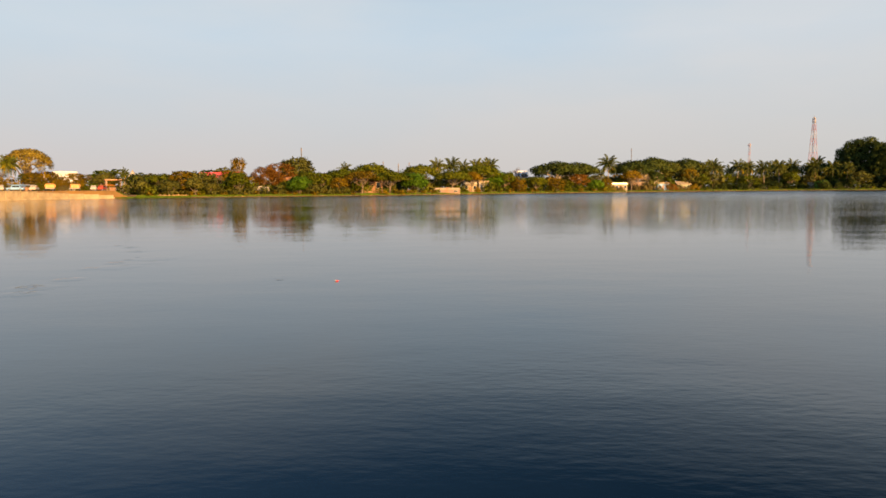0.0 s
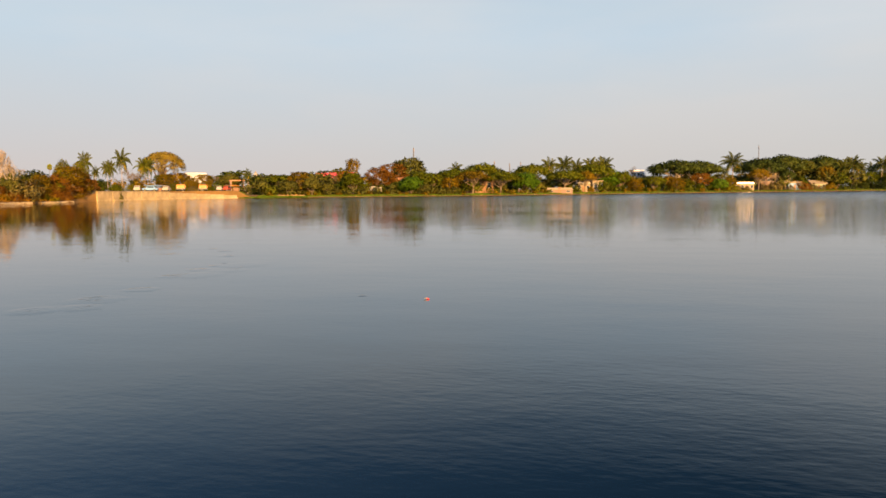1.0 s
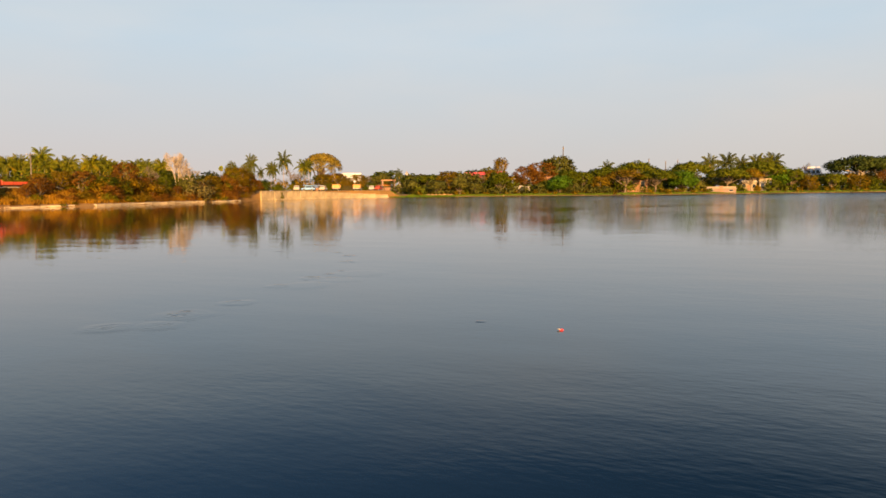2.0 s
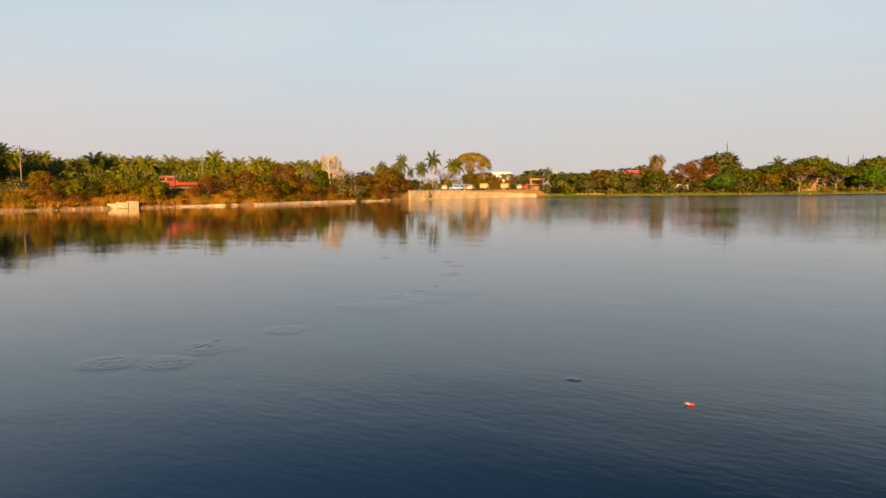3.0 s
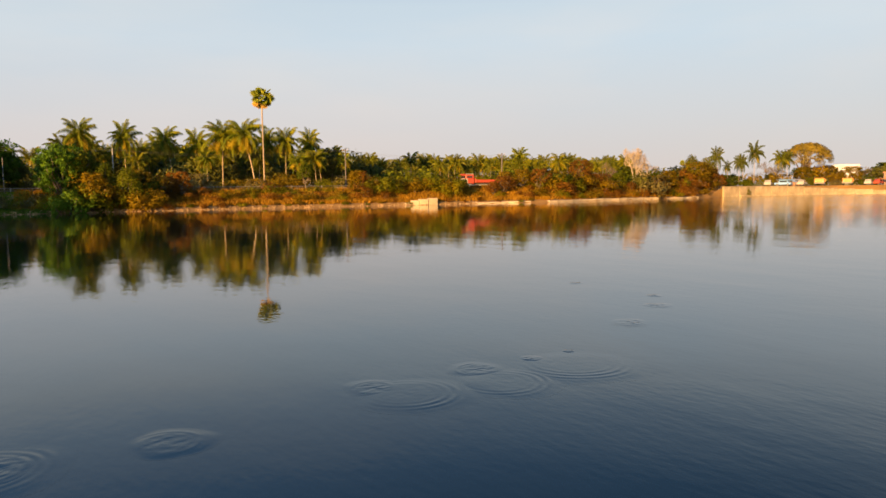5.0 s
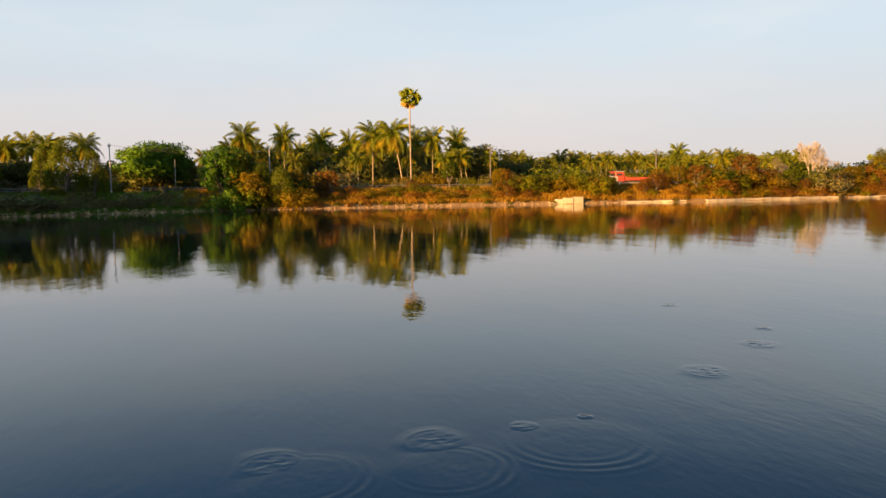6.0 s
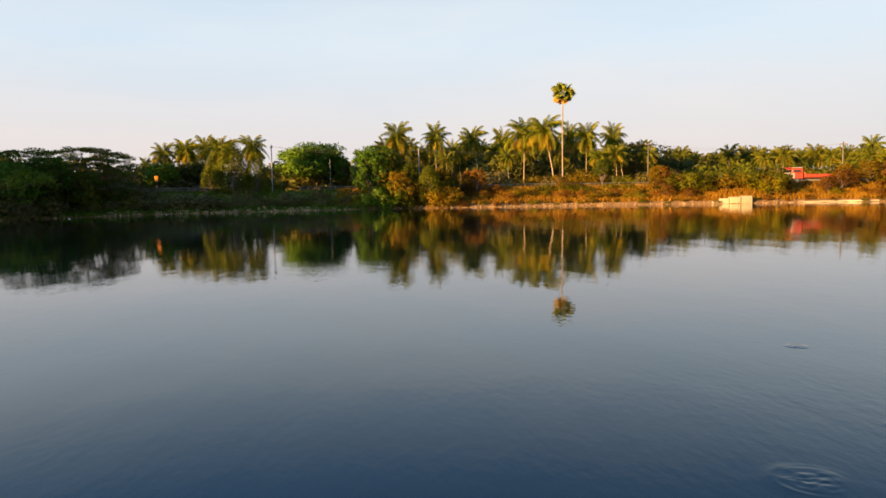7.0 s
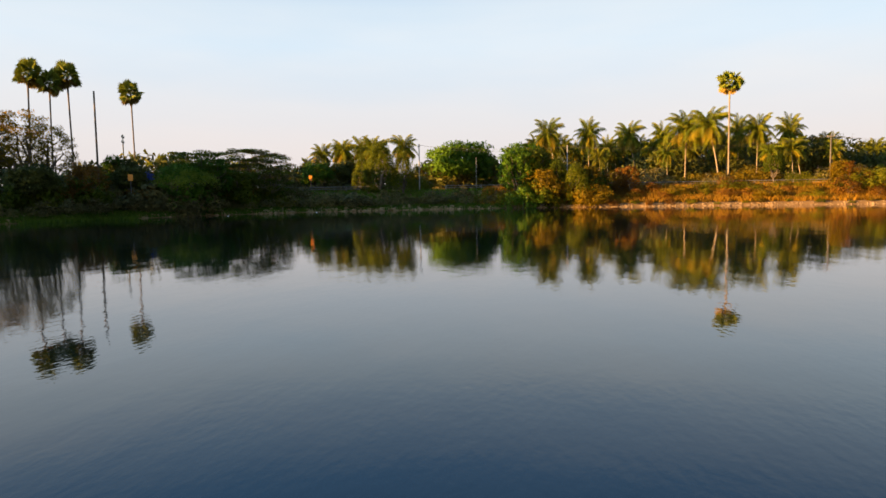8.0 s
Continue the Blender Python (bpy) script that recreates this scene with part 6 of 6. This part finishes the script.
building("house", "small orange house among trees", -52.3, 242.2, 4, 5, 4.4, -8, PINK_PAINT, TILE_ROOF, 1, 2, "gable")
building("hall", "long white flat-roofed hall behind trees", -171.5, 315.7, 8, 9, 8.0, -28, HALL_WHITE, HALL_WHITE, 2, 6)
building("hall", "white flat-roofed hall behind trees", -170.0, 301.9, 6, 8, 7.6, -28, HALL_WHITE, HALL_WHITE, 2, 4)
building("house", "white house behind palms", 167.5, 389.2, 4, 4, 9.6, 20, WHITE_PAINT, CREAM_PAINT, 3, 2)
building("house", "small white house among dark trees", 180.6, 377.0, 3, 3, 4.6, 22, CREAM_PAINT, WHITE_PAINT, 1, 2)
building("shed", "bright green roofed shed on the far shore", 195.5, 362.1, 4.5, 4, 3.4, 26, BRIGHT_GREEN, BRIGHT_GREEN, 1, 2)
building("shed", "pale shed on the far shore", 193.7, 365.9, 4, 4, 2.8, 26, WHITE_PAINT, TIN, 1, 2)


def temple(x, y, top):
    z = ground_z(x, y)
    h = top - z
    ob = thing("temple_tower", "white stepped temple tower above the trees", "temple")
    ob.matrix_basis = pose(x, y, z)
    part("base", box((-3, -3, -0.5), (3, 3, h * 0.45), 0.05), WHITE_PAINT, ob)
    for k in range(5):
        w = 2.6 - 0.48 * k
        part("tier", box((-w, -w, h * (0.45 + 0.09 * k)), (w, w, h * (0.45 + 0.09 * (k + 1))), 0.12), WHITE_PAINT, ob)
    bm = bmesh.new()
    bmesh.ops.create_cone(bm, cap_ends=True, segments=10, radius1=0.5, radius2=0.05, depth=h * 0.10, matrix=Matrix.Translation((0, 0, h * 0.95)))
    part("finial", bm, CREAM_PAINT, ob)
    return ob


temple(-133.6, 301.7, 11.1)


def stall(label, x, y, w, d, h, turn, cloth, name="stall"):
    ob = thing(name, label, "stall")
    ob.matrix_basis = pose(x, y, ground_z(x, y), 0, 0, turn)
    for sx in (-1, 1):
        for sy in (-1, 1):
            bm = bmesh.new()
            rod(bm, (sx * (w / 2 - 0.1), sy * (d / 2 - 0.1), -0.2), (sx * (w / 2 - 0.1), sy * (d / 2 - 0.1), h), 0.06)
            part("post", bm, RUST_STEEL, ob)
    verts, faces = [], []
    for i in range(7):
        for j in range(5):
            sag = -0.22 * math.sin(math.pi * i / 6) * math.sin(math.pi * j / 4)
            verts.append((-w / 2 - 0.2 + (w + 0.4) * i / 6, -d / 2 - 0.2 + (d + 0.4) * j / 4, h + 0.25 * (j / 4) + sag))
    k = len(verts)
    verts += [(a, b, c - 0.03) for a, b, c in verts]
    for i in range(6):
        for j in range(4):
            a = i * 5 + j
            faces += [(a, a + 5, a + 6, a + 1), (a + k, a + 1 + k, a + 6 + k, a + 5 + k)]
    part("awning", mesh_raw("awning", verts, faces, cloth), None, ob)
    part("counter", box((-w / 2 + 0.2, -d / 2 + 0.1, -0.1), (w / 2 - 0.2, -d / 2 + 0.6, 0.9), 0.03), BROWN_WALL, ob)
    return ob


BLUE_SHEET = paint("blue_plastic_sheet", (0.20, 0.36, 0.42), 0.5)
stall("market stall under an orange-red awning", -98.2, 206.5, 2.6, 2, 1.5, 70, ORANGE_PAINT)
stall("market stall under a pale blue awning", -107.3, 176.8, 3.6, 2.4, 1.4, 60, BLUE_SHEET)
stall("market stall under a white awning", -110.2, 184.4, 3, 2.2, 1.5, 60, WHITE_PAINT)


def pavilion(x, y):
    ob = thing("pavilion", "small brown open pavilion with pillars", "pavilion")
    ob.matrix_basis = pose(x, y, ground_z(x, y), 0, 0, 30)
    for sx in (-1, 1):
        for sy in (-1, 1):
            part("pillar", box((sx * 1.9 - 0.25, sy * 1.4 - 0.25, -0.3), (sx * 1.9 + 0.25, sy * 1.4 + 0.25, 3.0), 0.04), PINK_PAINT, ob)
    part("roof", box((-2.4, -1.9, 3.0), (2.4, 1.9, 3.4), 0.1), TILE_ROOF, ob)
    return ob


pavilion(-99.7, 211.4)


def ghat_wall():
    """The plastered wall that holds up the waterfront, cast in panels with open joints."""
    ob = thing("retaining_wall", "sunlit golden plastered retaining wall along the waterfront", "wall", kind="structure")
    rng = random.Random(4)
    n = 10
    for i in range(n):
        t0, t1 = 36.1 - 10.4 * i / n, 36.1 - 10.4 * (i + 1) / n
        a, b = Vector((*spot(t0, 0.55), 0)), Vector((*spot(t1, 0.55), 0))
        mid, d = (a + b) / 2, b - a
        w = d.length / 2 - 0.05
        h = 2.2 - 0.05 * i if i < 5 else 1.95 - 0.22 * (i - 4)
        bm = box((-w, -0.25, -0.8), (w, 0.3, h + rng.uniform(-0.04, 0.04)), 0.03)
        box_into(bm, (-w, -0.36, h - 0.02), (w, 0.36, h + rng.uniform(0.10, 0.24)), 0.04)
        if i > 0:
            box_into(bm, (-w - 0.04, -0.75, -0.8), (w + 0.04, 0.75, rng.uniform(0.22, 0.34)), 0.05)
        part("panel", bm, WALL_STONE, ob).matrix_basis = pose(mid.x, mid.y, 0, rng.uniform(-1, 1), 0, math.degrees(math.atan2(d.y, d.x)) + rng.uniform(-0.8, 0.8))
    return ob


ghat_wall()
plant("shrub", -103.0, 155.5, 2.6, 0.45, base=-0.1)
grass("marsh_grass", 25.5, 20, 900, -0.6, 1.6, 0.4, GRASS_GREEN, "green reeds at the end of the waterfront wall")
stones("rubbish_heap", 22.8, 20.2, 420, 3.0, 9.0, 0.5, "dark heap of rubble and litter by the water")


# ---- on the water ----
def ripple(x, y, radius, height, lift, core=2.0):
    """A patch of short broken wavelets inside a few rings that run outwards, in a thin skin on the lake."""
    length = 0.075 + 0.05 * radius
    n, m = 64, max(16, int(9 * radius / length))
    turn = 5.0 * (x + y)
    ox, oy = 0.22 * radius * math.cos(turn), 0.22 * radius * math.sin(turn)
    verts, faces = [(x, y, 0.0004 + lift)], []
    for i in range(1, m + 1):
        f = i / m
        soft = min(1.0, (1 - f) / 0.45)
        soft = soft * soft * (3 - 2 * soft)
        for k in range(n):
            a = 2 * math.pi * k / n
            wob = 1 + 0.16 * noise.noise(Vector((math.cos(a) * 1.2 + x, math.sin(a) * 1.2 + y, 0.4)))
            px, py = radius * f * wob * math.cos(a), radius * f * wob * math.sin(a)
            far = math.hypot(px - ox, py - oy) / radius
            gate = math.exp(-((far - 0.78) / 0.20) ** 2)
            arc = 0.5 + 0.9 * noise.noise(Vector((1.1 * math.cos(a) + 7 * x, 1.1 * math.sin(a) + y, 2.2)))
            ring = gate * max(0.1, arc) * math.sin(2 * math.pi * far * radius / length)
            chop = noise.noise(Vector((12 * px + 4 * x, 9 * py + 4 * y, 0.7))) + 0.5 * noise.noise(Vector((24 * px, 17 * py, x)))
            z = height * ((0.45 if core > 0.5 else 1.3) * ring + core * chop * math.exp(-(far / 0.55) ** 2))
            verts.append((x + px, y + py, 0.0004 + soft * (lift + z)))
    faces += [(0, 1 + k, 1 + (k + 1) % n) for k in range(n)]
    for i in range(m - 1):
        for k in range(n):
            a, b = 1 + i * n + k, 1 + i * n + (k + 1) % n
            faces.append((a, a + n, b + n, b))
    ob = new("ripple", mesh_raw("ripple", verts, faces, WATER, True))
    return tagged(ob, "rings of ripples spreading on the calm water", "ripple", "ripples on the lake", "stuff")


RIPPLES = [(-8.25, 13.50, 0.46, 0.0026, 1.6), (-8.85, 13.10, 0.48, 0.0026, 1.6), (-8.57, 14.36, 0.42, 0.0032, 1.8), (-8.5, 15.72, 0.40, 0.0018, 1.3),
           (-9.10, 17.93, 0.36, 0.0024, 1.6), (-9.13, 19.30, 0.38, 0.0022, 1.5), (-9.15, 20.20, 0.18, 0.0026, 1.8), (-9.20, 20.85, 0.09, 0.0026, 1.8),
           (-10.2, 23.0, 0.36, 0.0034, 1.6), (-11.1, 24.65, 0.30, 0.0040, 1.8), (-11.95, 25.5, 0.17, 0.0038, 1.8), (-14.3, 25.5, 0.17, 0.0034, 1.8),
           (-3.66, 15.40, 0.10, 0.0018, 1.6)]
for k, (rx, ry, rr, rh, rc) in enumerate(RIPPLES):
    ripple(rx, ry, rr, rh, 0.0038 + 0.0003 * (k % 4), rc)
for k, (rx, ry, rr) in enumerate(((-8.53, 14.36, 0.62), (-8.61, 18.23, 0.69), (-8.43, 19.34, 0.66), (-8.55, 20.40, 0.85))):
    ripple(rx, ry, rr, 0.0016, 0.0028 + 0.0006 * (k % 2), 0.3)


def floating_debris(x, y):
    rng = np.random.default_rng(3)
    bm = bmesh.new()
    bmesh.ops.create_icosphere(bm, subdivisions=2, radius=0.027)
    for v in bm.verts:
        v.co = Vector((v.co.x * 1.25, v.co.y * 0.7, v.co.z * 0.4)) * float(rng.uniform(0.75, 1.25))
    ob = thing("floating_wrapper", "crumpled red and white plastic wrapper floating on water", "litter")
    ob.matrix_basis = pose(x, y, 0.012, 0, 0, 25)
    part("red_film", bm, DEBRIS_RED, ob)
    bm = bmesh.new()
    bmesh.ops.create_icosphere(bm, subdivisions=2, radius=0.019)
    for v in bm.verts:
        v.co = Vector((v.co.x * 1.3 - 0.032, v.co.y * 0.8, v.co.z * 0.5 + 0.008)) * float(rng.uniform(0.8, 1.2))
    part("white_film", bm, WHITE_PAINT, ob)
    return ob


floating_debris(-2.33, 15.11)


def floating_bottle(x, y, turn):
    """A small plastic bottle lying on the water: body, neck and cap."""
    ob = thing("floating_bottle", "small white plastic bottle floating near the bank", "litter", "floating litter")
    ob.matrix_basis = pose(x, y, 0.02, 0, 0, turn)
    bm = bmesh.new()
    rod(bm, (-0.12, 0, 0), (0.06, 0, 0), 0.045, 10)
    part("body", bm, BOTTLE, ob)
    bm = bmesh.new()
    bmesh.ops.create_cone(bm, cap_ends=True, segments=10, radius1=0.045, radius2=0.016, depth=0.06, matrix=Matrix.Translation((0.09, 0, 0)) @ Matrix.Rotation(math.pi / 2, 4, "Y"))
    part("neck", bm, BOTTLE, ob)
    bm = bmesh.new()
    rod(bm, (0.12, 0, 0), (0.15, 0, 0), 0.018, 8)
    part("cap", bm, DEBRIS_RED, ob)
    return ob


BOTTLE = paint("white_plastic", (0.75, 0.75, 0.74), 0.3)
for bx, by, bt in ((-90.7, -5.5, 40), (-96.9, -1.4, 110), (-102.2, 9.7, 180), (-79.5, -11.8, 250)):
    floating_bottle(bx, by, bt)
